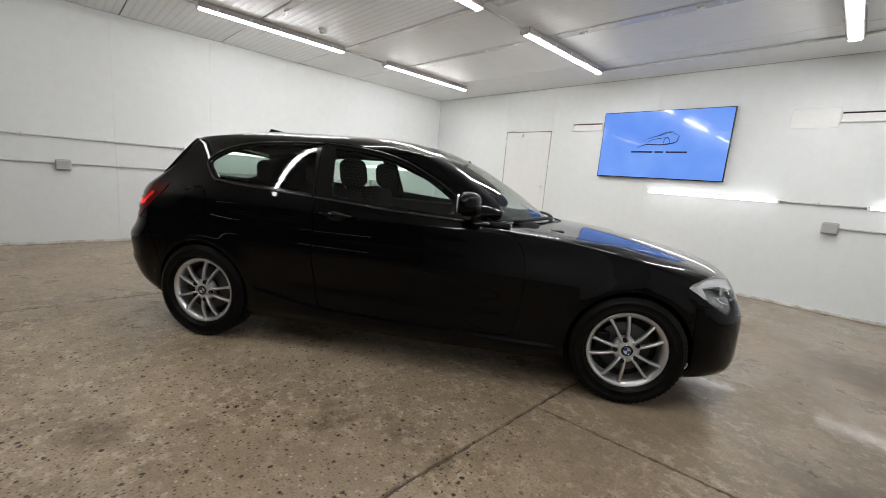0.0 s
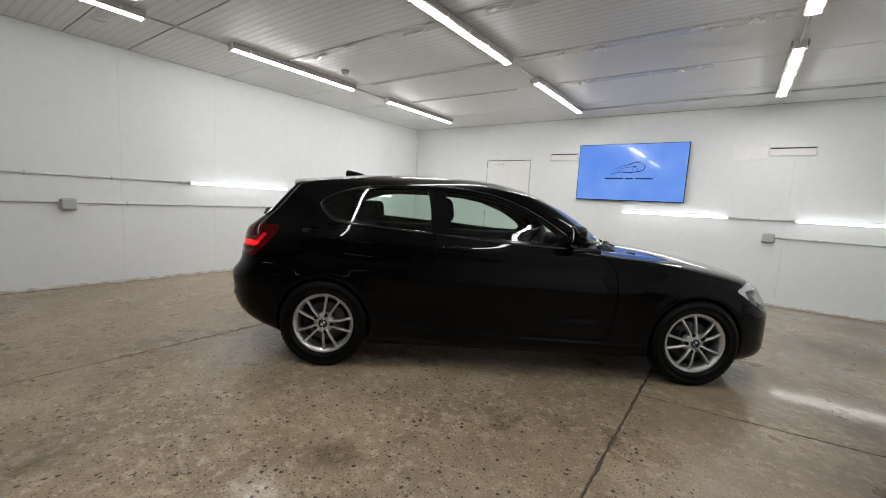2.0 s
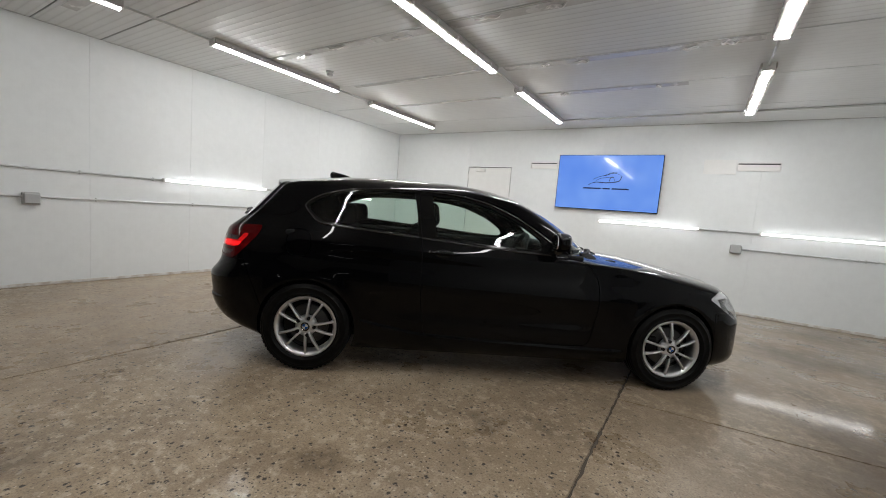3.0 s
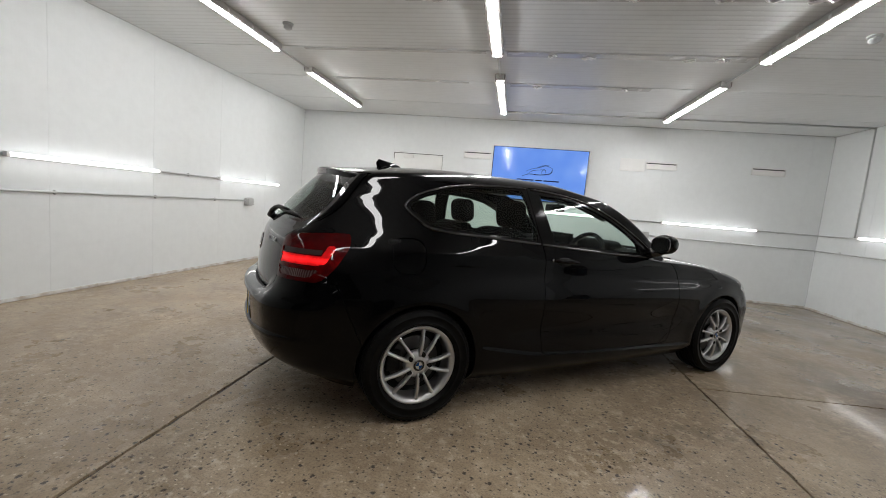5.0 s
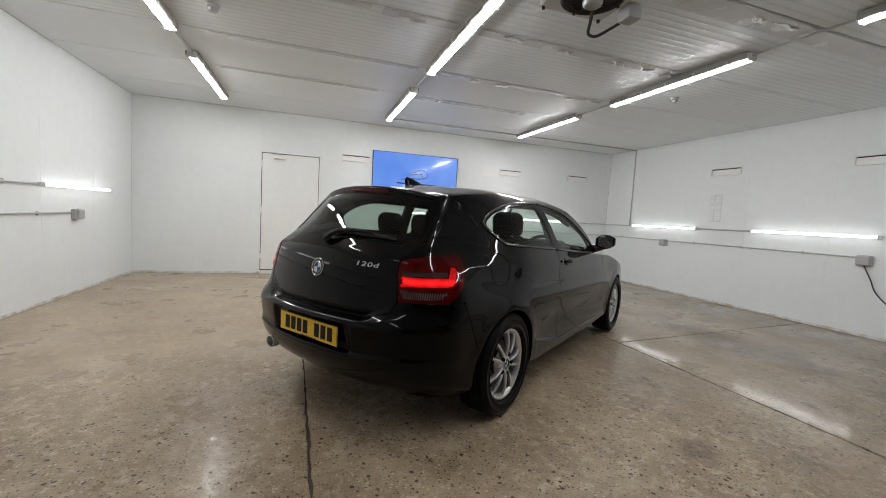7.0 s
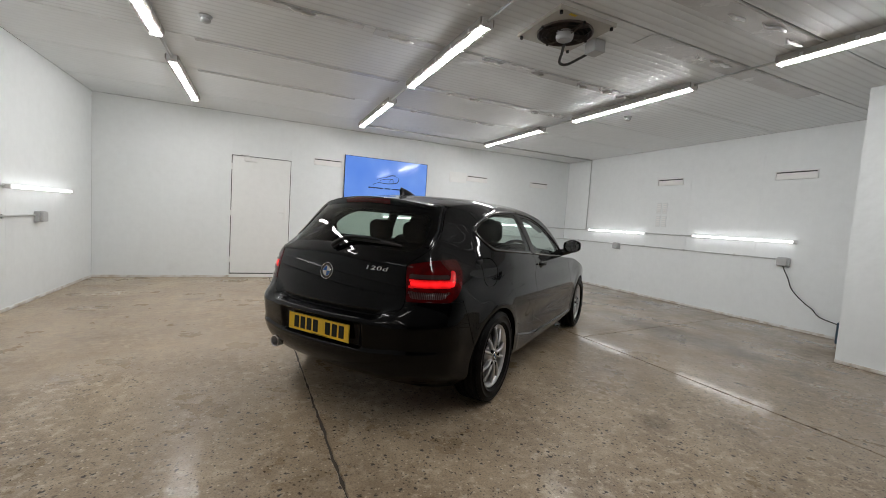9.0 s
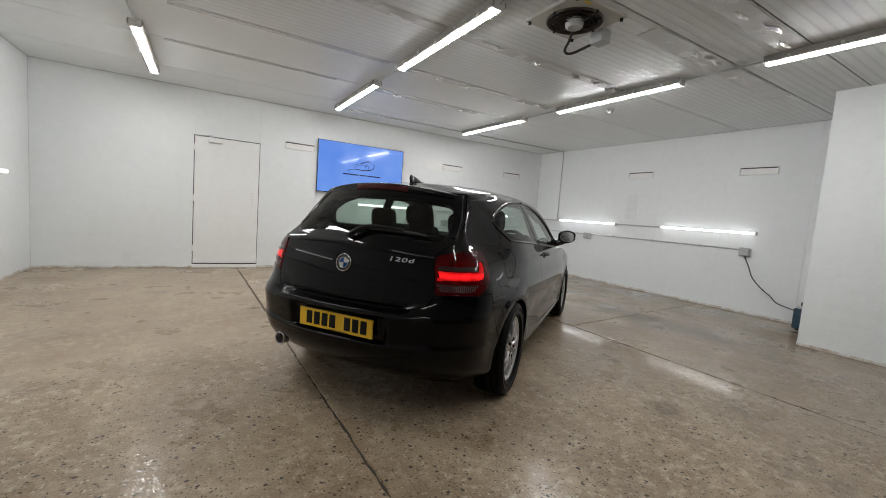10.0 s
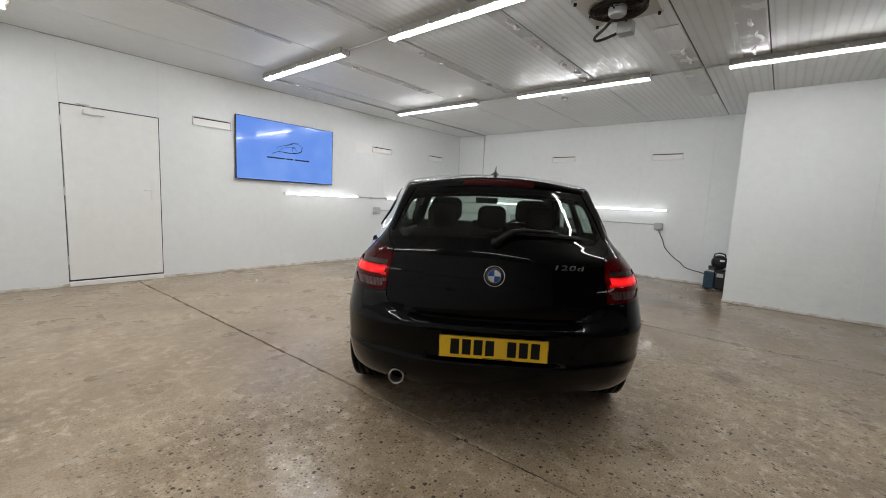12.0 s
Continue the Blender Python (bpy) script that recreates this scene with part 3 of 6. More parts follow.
# ---- the car ----
def curve(xs, ys):
    """A smooth line through pairs that never overshoots them (monotone cubic)."""
    xs, ys = np.array(xs, float), np.array(ys, float)
    h = np.diff(xs)
    d = np.diff(ys) / h
    m = np.zeros(len(xs))
    for i in range(1, len(xs) - 1):
        if d[i - 1] * d[i] > 0:
            w1, w2 = 2 * h[i] + h[i - 1], h[i] + 2 * h[i - 1]
            m[i] = (w1 + w2) / (w1 / d[i - 1] + w2 / d[i])
    m[0], m[-1] = d[0], d[-1]

    def at(x):
        x = np.clip(x, xs[0], xs[-1])
        i = np.clip(np.searchsorted(xs, x) - 1, 0, len(h) - 1)
        t = (x - xs[i]) / h[i]
        return ((1 + 2 * t) * (1 - t) ** 2 * ys[i] + t * (1 - t) ** 2 * h[i] * m[i] + t * t * (3 - 2 * t) * ys[i + 1] + t * t * (t - 1) * h[i] * m[i + 1])
    return at


def step(a, b, x):
    t = np.clip((x - a) / (b - a), 0, 1)
    return t * t * (3 - 2 * t)


def both(a, b, r=0.0):
    """Inside of a and of b, with a rounded corner."""
    if np.ndim(r) == 0 and r == 0:
        return np.maximum(a, b)
    u, v = np.maximum(a + r, 0), np.maximum(b + r, 0)
    return np.minimum(-r, np.maximum(a, b)) + np.hypot(u, v)


WHEELBASE, WHEEL_R = 2.69, 0.316
# half width by height, at the middle of the car
half_width = curve((0.16, 0.20, 0.25, 0.30, 0.36, 0.46, 0.58, 0.68, 0.74, 0.80, 0.84, 0.88, 0.92, 0.96, 1.00, 1.08, 1.18, 1.28, 1.33, 1.37, 1.40, 1.42, 1.432, 1.438),
                   (0.76, 0.81, 0.845, 0.852, 0.856, 0.866, 0.876, 0.881, 0.882, 0.880, 0.8745, 0.8645, 0.850, 0.8325, 0.814, 0.778, 0.731, 0.676, 0.640, 0.585, 0.490, 0.36, 0.22, 0.05))
crease_shift = curve((-0.9, -0.3, 0.3, 0.9, 1.8, 2.5, 3.2, 3.5), (0.03, 0.022, 0.014, 0.0, -0.022, -0.045, -0.11, -0.14))
bumper_line = curve((0.16, 0.205, 0.25, 0.31, 0.38, 0.425, 0.445, 0.47, 0.55, 0.61, 0.637, 0.66, 0.80), (-0.52, -0.60, -0.700, -0.788, -0.836, -0.852, -0.858, -0.852, -0.862, -0.867, -0.862, -0.850, -0.80))
tail_line = curve((0.16, 0.62, 0.69, 0.76, 0.83, 0.90, 0.955, 0.985, 1.02, 1.05, 1.15, 1.25, 1.31, 1.345, 1.36, 1.385, 1.408, 1.422, 1.432, 1.438),
                  (-0.76, -0.782, -0.792, -0.789, -0.780, -0.7675, -0.754, -0.741, -0.716, -0.694, -0.612, -0.522, -0.462, -0.420, -0.36, -0.23, -0.07, 0.14, 0.40, 0.74))
nose_line = curve((0.16, 0.22, 0.30, 0.40, 0.50, 0.60, 0.70, 0.766, 0.80, 0.83, 0.864, 0.90, 0.925, 0.942, 0.955, 1.00, 1.109, 1.218, 1.293, 1.37, 1.405, 1.423, 1.433, 1.438),
                  (3.345, 3.425, 3.446, 3.450, 3.450, 3.450, 3.41, 3.33, 3.23, 3.10, 2.94, 2.73, 2.52, 2.34, 2.235, 2.165, 2.005, 1.82, 1.672, 1.465, 1.32, 1.19, 1.06, 0.93))
tail_bow = curve((0.16, 0.60, 0.80, 0.95, 1.02, 1.10, 1.2, 1.33, 1.36, 1.40, 1.438), (0.22, 0.24, 0.25, 0.26, 0.38, 0.52, 0.56, 0.60, 0.95, 1.6, 2.5))
nose_bow = curve((0.16, 0.50, 0.66, 0.80, 0.88, 0.93, 0.955, 1.05, 1.20, 1.30, 1.37, 1.42, 1.438), (0.27, 0.28, 0.40, 0.45, 0.5, 0.85, 0.62, 0.42, 0.38, 0.42, 0.8, 1.5, 2.5))
tail_round = curve((0.16, 0.60, 0.80, 0.95, 1.02, 1.10, 1.30, 1.36, 1.438), (0.24, 0.22, 0.19, 0.14, 0.07, 0.04, 0.035, 0.10, 0.05))
nose_round = curve((0.16, 0.60, 0.80, 0.93, 1.00, 1.30, 1.36, 1.438), (0.15, 0.18, 0.17, 0.14, 0.06, 0.06, 0.12, 0.05))


flank_line = curve((-0.6, 0.0, 1.0, 2.0, 2.6, 3.1), (0.935, 0.930, 0.906, 0.893, 0.880, 0.84))
skirt_line = curve((0.30, 0.36, 0.59, 0.80, 1.63, 2.35), (0.41, 0.395, 0.350, 0.316, 0.288, 0.276))
rear_pinch = curve((0.16, 0.45, 0.56, 0.70, 0.79, 0.90, 0.965, 1.02, 1.08, 1.15, 1.25, 1.33, 1.438), (0.0, 0.0, 0.004, 0.014, 0.028, 0.044, 0.052, 0.056, 0.058, 0.061, 0.064, 0.055, 0.02))


def side_width(x, z):
    lift = crease_shift(x) * step(0.62, 0.80, z) * (1 - step(0.92, 1.24, z))
    w = half_width(z - lift)
    glass = step(0.90, 1.20, z)
    rear = np.clip((0.75 - x) / 1.6, 0, None)
    front = np.clip((x - 1.75) / 1.71, 0, None)
    w = w * (1 - (0.125 - 0.0 * glass) * rear ** 2.3 - 0.100 * glass * np.clip(0.5 - x, 0, None) ** 2.2 - 0.10 * front ** 2.0)
    w = w - rear_pinch(z) * step(-0.30, 0.45, -x)
    w = w - 0.032 * step(0.80, 0.985, z) * (1 - step(1.02, 1.22, z)) * step(-0.05, 0.55, -x)
    # sharp line along the flank and the stepped skirt under the doors
    d = np.sqrt((z - flank_line(x)) ** 2 + 0.003 ** 2)
    w = w + 0.0045 * np.exp(-d / 0.026) * step(-0.60, -0.35, x) * (1 - step(2.7, 3.05, x))
    # hollow under that line, which turns the skin upwards again below it
    w = w - 0.024 * np.exp(-((z - flank_line(x) + 0.100) / 0.080) ** 2) * step(-0.45, 0.0, x) * (1 - step(2.2, 2.8, x))
    zs = skirt_line(x)
    w = w + 0.009 * (1 - step(-0.008, 0.016, z - zs)) * step(0.17, 0.23, z) * step(0.36, 0.42, x) * (1 - step(2.27, 2.34, x))
    # hollow in the lower door skin, flared lips round the wheels
    w = w - 0.018 * np.exp(-((z - 0.49) / 0.085) ** 2) * step(0.30, 0.75, x) * (1 - step(1.9, 2.35, x))
    for cx in (0.0, WHEELBASE):
        r = np.hypot(x - cx, z - 0.315)
        w = w + 0.010 * np.exp(-((r - 0.355) / 0.055) ** 2) * step(0.14, 0.20, z)
    return w


def ledge_rise(ay):
    return 0.045 * step(0.36, 0.58, ay)


def tail_face(ay, z):
    low, high = bumper_line(z - 0.35 * ledge_rise(ay)), tail_line(z)
    zl = 0.650 + ledge_rise(ay)
    soft = 0.075 * step(0.36, 0.55, ay)
    x = low + (high - low) * step(zl - 0.012 - soft, zl + 0.008 + soft, z)
    # shallow recess that holds the plate
    x = x + 0.030 * (1 - step(0.30, 0.35, ay)) * step(0.452, 0.472, z) * (1 - step(0.598, 0.620, z))
    return x + tail_bow(z) * ay ** 2


def nose_face(ay, z):
    return nose_line(z) - nose_bow(z) * ay ** 2


def plan(x, ay, z):
    side = ay - side_width(x, z)
    a = both(side, tail_face(ay, z) - x, tail_round(z))
    return both(a, x - nose_face(ay, z), nose_round(z))


def body_grid():
    zs = np.unique(np.round(np.concatenate([np.linspace(0.165, 1.30, 74), np.linspace(0.63, 0.79, 33), np.linspace(0.42, 0.48, 16), np.linspace(0.59, 0.63, 9), np.linspace(0.86, 0.965, 26), np.linspace(0.965, 1.02, 8), np.linspace(0.27, 0.405, 46),
                                            1.30 + 0.1378 * np.sin(np.linspace(0, np.pi / 2, 26))]), 5))
    keep = [zs[0]]
    for z in zs[1:]:
        if z - keep[-1] > 0.0006:
            keep.append(z)
    zs = np.array(keep)
    fan_r, fan_f = np.radians(np.linspace(0, 90, 47)[:-1]), np.radians(np.linspace(90, 0, 27)[1:])
    n_side = 124
    x_r, x_f = tail_line(zs), nose_line(zs)
    mid = (x_r + x_f) / 2
    b_r, b_f = np.minimum(x_r + 0.42, mid - 0.01), np.maximum(x_f - 0.42, mid + 0.01)
    t = np.linspace(0, 1, n_side)
    bx = np.concatenate([np.repeat(b_r[:, None], len(fan_r), 1), b_r[:, None] + (b_f - b_r)[:, None] * t[None], np.repeat(b_f[:, None], len(fan_f), 1)], 1)
    ang_x = np.concatenate([-np.cos(fan_r), np.zeros(n_side), np.cos(fan_f)])
    ang_y = np.concatenate([np.sin(fan_r), np.ones(n_side), np.sin(fan_f)])
    z = np.repeat(zs[:, None], bx.shape[1], 1)
    lo, hi = np.zeros_like(bx), np.full_like(bx, 1.6)
    for _ in range(38):
        d = (lo + hi) / 2
        inside = plan(bx + d * ang_x, d * ang_y, z) < 0
        lo, hi = np.where(inside, d, lo), np.where(inside, hi, d)
    x, y = bx + lo * ang_x, lo * ang_y
    y[:, 0] = 0
    y[:, -1] = 0
    right = np.stack([x, -y, z], -1)
    left = np.stack([x, y, z], -1)[:, ::-1][:, 1:-1]
    return np.concatenate([right, left], 1)


def outline(points, n=10):
    """A closed rounded outline through a few corner points (Catmull-Rom)."""
    p = np.array(points, float)
    k = len(p)
    out = []
    for i in range(k):
        a, b, c, d = p[i - 1], p[i], p[(i + 1) % k], p[(i + 2) % k]
        for t in np.linspace(0, 1, n, endpoint=False):
            out.append(0.5 * (2 * b + (c - a) * t + (2 * a - 5 * b + 4 * c - d) * t * t + (3 * b - a - 3 * c + d) * t ** 3))
    return np.array(out)


def inside_of(poly, u, v):
    """Distance to an outline, negative inside."""
    best = np.full(len(u), 9.0)
    sign = np.zeros(len(u), bool)
    for (x0, y0), (x1, y1) in zip(poly, np.roll(poly, -1, 0)):
        ex, ey = x1 - x0, y1 - y0
        t = np.clip(((u - x0) * ex + (v - y0) * ey) / (ex * ex + ey * ey + 1e-12), 0, 1)
        best = np.minimum(best, np.hypot(u - x0 - t * ex, v - y0 - t * ey))
        hit = ((y0 > v) != (y1 > v)) & (u < (x1 - x0) * (v - y0) / (y1 - y0 + 1e-12) + x0)
        sign ^= hit
    return np.where(sign, -best, best)


# outlines on the flank, as (x, z)
WINDOW_BAND = outline(((-0.078, 1.165), (-0.032, 1.214), (0.065, 1.260), (0.25, 1.305), (0.50, 1.328), (0.78, 1.334), (1.03, 1.318), (1.25, 1.276), (1.46, 1.192), (1.65, 1.078), (1.745, 1.005), (1.755, 0.968), (1.70, 0.955), (1.36, 0.966), (0.83, 1.002), (0.40, 1.030), (0.10, 1.048), (0.040, 1.060), (-0.024, 1.105)))
QUARTER_GLASS = outline(((-0.058, 1.164), (-0.018, 1.204), (0.08, 1.248), (0.255, 1.292), (0.48, 1.314), (0.668, 1.320), (0.700, 1.313), (0.745, 1.10), (0.752, 1.030), (0.735, 1.024), (0.40, 1.044), (0.11, 1.062), (0.055, 1.073), (-0.005, 1.112)))
DOOR_GLASS = outline(((0.835, 1.292), (0.860, 1.305), (1.03, 1.296), (1.24, 1.255), (1.44, 1.172), (1.585, 1.085), (1.640, 1.035), (1.645, 0.992), (1.60, 0.978), (1.36, 0.985), (0.92, 1.018), (0.885, 1.030), (0.868, 1.085)))
DOOR = outline(((0.760, 1.10), (0.742, 1.31), (0.765, 1.342), (0.80, 1.347), (1.03, 1.334), (1.26, 1.290), (1.47, 1.206), (1.66, 1.092), (1.80, 0.995), (1.92, 0.938), (2.01, 0.880), (2.062, 0.810), (2.080, 0.72), (2.085, 0.58), (2.065, 0.42), (2.04, 0.33), (2.00, 0.308), (1.85, 0.302), (1.30, 0.302), (1.00, 0.306), (0.885, 0.306), (0.838, 0.325), (0.818, 0.40), (0.804, 0.50), (0.790, 0.68), (0.785, 0.90), (0.778, 1.0)))
tail_edge = curve((0.60, 0.655, 0.672, 0.70, 0.735, 0.775, 0.965, 0.985, 1.02, 1.06, 1.15, 1.25, 1.31, 1.36), (0.30, 0.40, 0.486, 0.530, 0.550, 0.553, 0.530, 0.545, 0.572, 0.590, 0.580, 0.552, 0.532, 0.51))
lamp_edge = curve((0.70, 0.76, 0.80, 0.87, 0.945, 0.99), (-0.58, -0.535, -0.495, -0.435, -0.385, -0.375))
screen_edge = curve((0.90, 0.95, 1.05, 1.20, 1.30, 1.36, 1.40), (0.77, 0.735, 0.690, 0.620, 0.565, 0.52, 0.45))
head_top = curve((2.92, 2.96, 3.04, 3.11, 3.20, 3.30, 3.46), (0.712, 0.728, 0.756, 0.764, 0.748, 0.722, 0.70))
head_low = curve((2.92, 2.96, 3.06, 3.14, 3.22, 3.30, 3.46), (0.710, 0.700, 0.640, 0.595, 0.560, 0.56, 0.60))
hood_edge = curve((1.9, 2.2, 2.6, 3.0, 3.3), (0.76, 0.735, 0.705, 0.655, 0.58))


def f_band(p): return np.where(np.abs(p[:, 1]) > 0.35, inside_of(WINDOW_BAND, p[:, 0], p[:, 2]), 1)
def f_quarter(p): return np.where(np.abs(p[:, 1]) > 0.35, inside_of(QUARTER_GLASS, p[:, 0], p[:, 2]), 1)
def f_window(p): return np.where(np.abs(p[:, 1]) > 0.35, inside_of(DOOR_GLASS, p[:, 0], p[:, 2]), 1)
def f_door(p): return np.where(np.abs(p[:, 1]) > 0.35, inside_of(DOOR, p[:, 0], p[:, 2]), 1)
def f_arch_r(p): return np.where(np.abs(p[:, 1]) > 0.35, np.hypot(p[:, 0], p[:, 2] - 0.312) - 0.345, 1)
def f_arch_f(p): return np.where(np.abs(p[:, 1]) > 0.35, np.hypot(p[:, 0] - WHEELBASE, p[:, 2] - 0.312) - 0.345, 1)
def f_fuel(p): return np.where(p[:, 1] < -0.3, (np.abs((p[:, 0] + 0.085) / 0.088) ** 3 + np.abs((p[:, 2] - 0.905) / 0.092) ** 3) ** (1 / 3) * 0.09 - 0.09, 1)
def f_tail(p): return np.where(p[:, 0] < 0.2, both(both(np.abs(p[:, 1]) - tail_edge(p[:, 2]), 0.655 - p[:, 2], 0.05), p[:, 2] - 1.330, 0.01), 1)
def f_rear_glass(p): return np.where(p[:, 0] < 0.2, both(both(np.abs(p[:, 1]) - tail_edge(p[:, 2]) + 0.055, 1.052 - 0.10 * p[:, 1] ** 2 - p[:, 2], 0.06), p[:, 2] - 1.282 + 0.12 * p[:, 1] ** 2, 0.03), 1)
def f_lamp(p): return np.where(p[:, 0] < 0.2, both(both(tail_edge(p[:, 2]) + 0.0035 - np.abs(p[:, 1]), p[:, 0] - lamp_edge(p[:, 2]), 0.015), both(p[:, 2] - 0.958 - 0.22 * (np.abs(p[:, 1]) - 0.5), 0.757 - p[:, 2], 0.01), 0.02), 1)
def f_rear_bumper(p): return np.where(p[:, 0] < 0.2, both(p[:, 2] - 0.757, p[:, 0] + 0.345 + 0.45 * (p[:, 2] - 0.5)), 1)
def f_diffuser(p): return np.where(p[:, 0] < -0.4, p[:, 2] - 0.425 + 0.10 * p[:, 1] ** 2, 1)
def f_screen(p): return np.where(p[:, 0] > 0.95, both(both(np.abs(p[:, 1]) - screen_edge(p[:, 2]), 0.958 - p[:, 2], 0.02), p[:, 2] - 1.395, 0.02), 1)
def f_hood(p): return np.where(p[:, 0] > 1.8, both(both(np.abs(p[:, 1]) - hood_edge(p[:, 0]), p[:, 2] - 0.945, 0.0), 0.70 - p[:, 2], 0.02), 1)
def f_front_bumper(p): return np.where(p[:, 0] > 2.8, both(p[:, 2] - 0.60 - 0.06 * (3.3 - p[:, 0]), 3.015 - 0.1 * (p[:, 2] - 0.5) - p[:, 0]), 1)
def f_headlamp(p): return np.where(p[:, 0] > 2.8, both(both(p[:, 2] - head_top(p[:, 0]), head_low(p[:, 0]) - p[:, 2], 0.008), both(2.95 - p[:, 0], 0.42 - np.abs(p[:, 1])), 0.01), 1)
def f_sill(p): return np.where(np.abs(p[:, 1]) > 0.35, both(p[:, 2] - 0.292, np.abs(p[:, 0] - 1.345) - 1.05), 1)
def f_roof(p): return both(np.abs(p[:, 1]) - 0.575 + 0.0 * p[:, 0], 1.335 - p[:, 2])
# bands inside the tail lamp
def f_bar(p): return np.where(p[:, 0] < 0.2, both(both(tail_edge(p[:, 2]) + 0.024 - np.abs(p[:, 1]), p[:, 0] - lamp_edge(p[:, 2]) + 0.075, 0.01), both(p[:, 2] - 0.884, 0.838 - p[:, 2], 0.012), 0.010), 1)
def f_hook(p): return np.where(p[:, 0] < 0.2, both(both(p[:, 0] - lamp_edge(p[:, 2]) + 0.060, lamp_edge(p[:, 2]) - 0.105 - p[:, 0], 0.01), both(p[:, 2] - 0.935, 0.842 - p[:, 2], 0.01), 0.01), 1)
def f_grey(p): return np.where(p[:, 0] < 0.2, both(both(tail_edge(p[:, 2]) + 0.020 - np.abs(p[:, 1]), p[:, 0] - lamp_edge(p[:, 2]) + 0.112, 0.01), both(p[:, 2] - 0.914, 0.889 - p[:, 2], 0.009), 0.006), 1)
def f_reverse(p): return np.where(p[:, 0] < 0.2, both(both(tail_edge(p[:, 2]) + 0.020 - np.abs(p[:, 1]), p[:, 0] - lamp_edge(p[:, 2]) + 0.065, 0.01), both(p[:, 2] - 0.815, 0.775 - p[:, 2], 0.01), 0.008), 1)


GAP_HALF = 0.0026
FIELDS = dict(arch_r=f_arch_r, arch_f=f_arch_f, band=f_band, quarter=f_quarter, window=f_window, rear_glass=f_rear_glass, lamp=f_lamp, bar=f_bar, hook=f_hook, grey=f_grey,
              reverse=f_reverse, screen=f_screen, headlamp=f_headlamp, sill=f_sill, diffuser=f_diffuser, roof=f_roof, door=f_door, tail=f_tail, fuel=f_fuel, hood=f_hood,
              rear_bumper=f_rear_bumper, front_bumper=f_front_bumper)
GAPPED = ("door", "tail", "fuel", "hood", "rear_bumper", "front_bumper")
CUTS = [(f, 0.0) for k, f in FIELDS.items() if k not in GAPPED] + [(FIELDS[k], s * GAP_HALF) for k in GAPPED for s in (-1, 1)]


def cut(bm, f, level):
    """Splits the faces of bm along f = level."""
    co = np.array([v.co for v in bm.verts])
    d = f(co) - level

    def d_of(p):
        return float(f(np.array([p]))[0]) - level

    d[np.abs(d) < 1e-5] = 0
    bm.verts.index_update()
    cross = []
    ends = np.array([(e.verts[0].index, e.verts[1].index) for e in bm.edges])
    hit = d[ends[:, 0]] * d[ends[:, 1]] < 0
    ok = np.abs(d[ends[:, 0]] - d[ends[:, 1]]) < 0.3
    bm.edges.ensure_lookup_table()
    on = set(bm.verts[i] for i in np.nonzero(d == 0)[0]) if (d == 0).any() and bm.verts.ensure_lookup_table() is None else set()
    fresh = []
    for i in np.nonzero(hit & ok)[0]:
        e = bm.edges[i]
        a, b = e.verts
        cross.append((e, a, d[a.index] / (d[a.index] - d[b.index])))
    for e, a, t in cross:
        _, v = bmesh.utils.edge_split(e, a, t)
        on.add(v)
        fresh.append(v)
    for face in set(fc for v in fresh for fc in v.link_faces):
        todo = [face]
        for _ in range(3):
            for fc in list(todo):
                order = list(fc.verts)
                vs = [i for i, v in enumerate(order) if v in on]
                pairs = [(i, j) for i in vs for j in vs if i < j and j - i not in (1, len(order) - 1)]
                for i, j in pairs:
                    mid = 0.0 if len(vs) == 2 else d_of((order[i].co + order[j].co) / 2)
                    if abs(mid) < 0.25 * (order[i].co - order[j].co).length:
                        made, _loop = bmesh.utils.face_split(fc, order[i], order[j])
                        todo.append(made)
                        break


def true_normals(pts, rough):
    """Normals from the slope of the plan function; the flat roof top keeps its own."""
    p = np.array([tuple(v) for v in pts], float)
    x, ay, z = p[:, 0], np.abs(p[:, 1]), p[:, 2]
    e = 4e-4
    gx = plan(x + e, ay, z) - plan(x - e, ay, z)
    gy = plan(x, ay + e, z) - plan(x, np.abs(ay - e), z)
    gz = plan(x, ay, z + e) - plan(x, ay, z - e)
    gy = np.where(ay < 2 * e, 0.0, gy) * np.sign(p[:, 1])
    g = np.stack([gx, gy, gz], -1)
    g /= np.linalg.norm(g, axis=1, keepdims=True) + 1e-12
    top = z > 1.4355
    return [r if top[i] else Vector(g[i]) for i, r in enumerate(rough)]


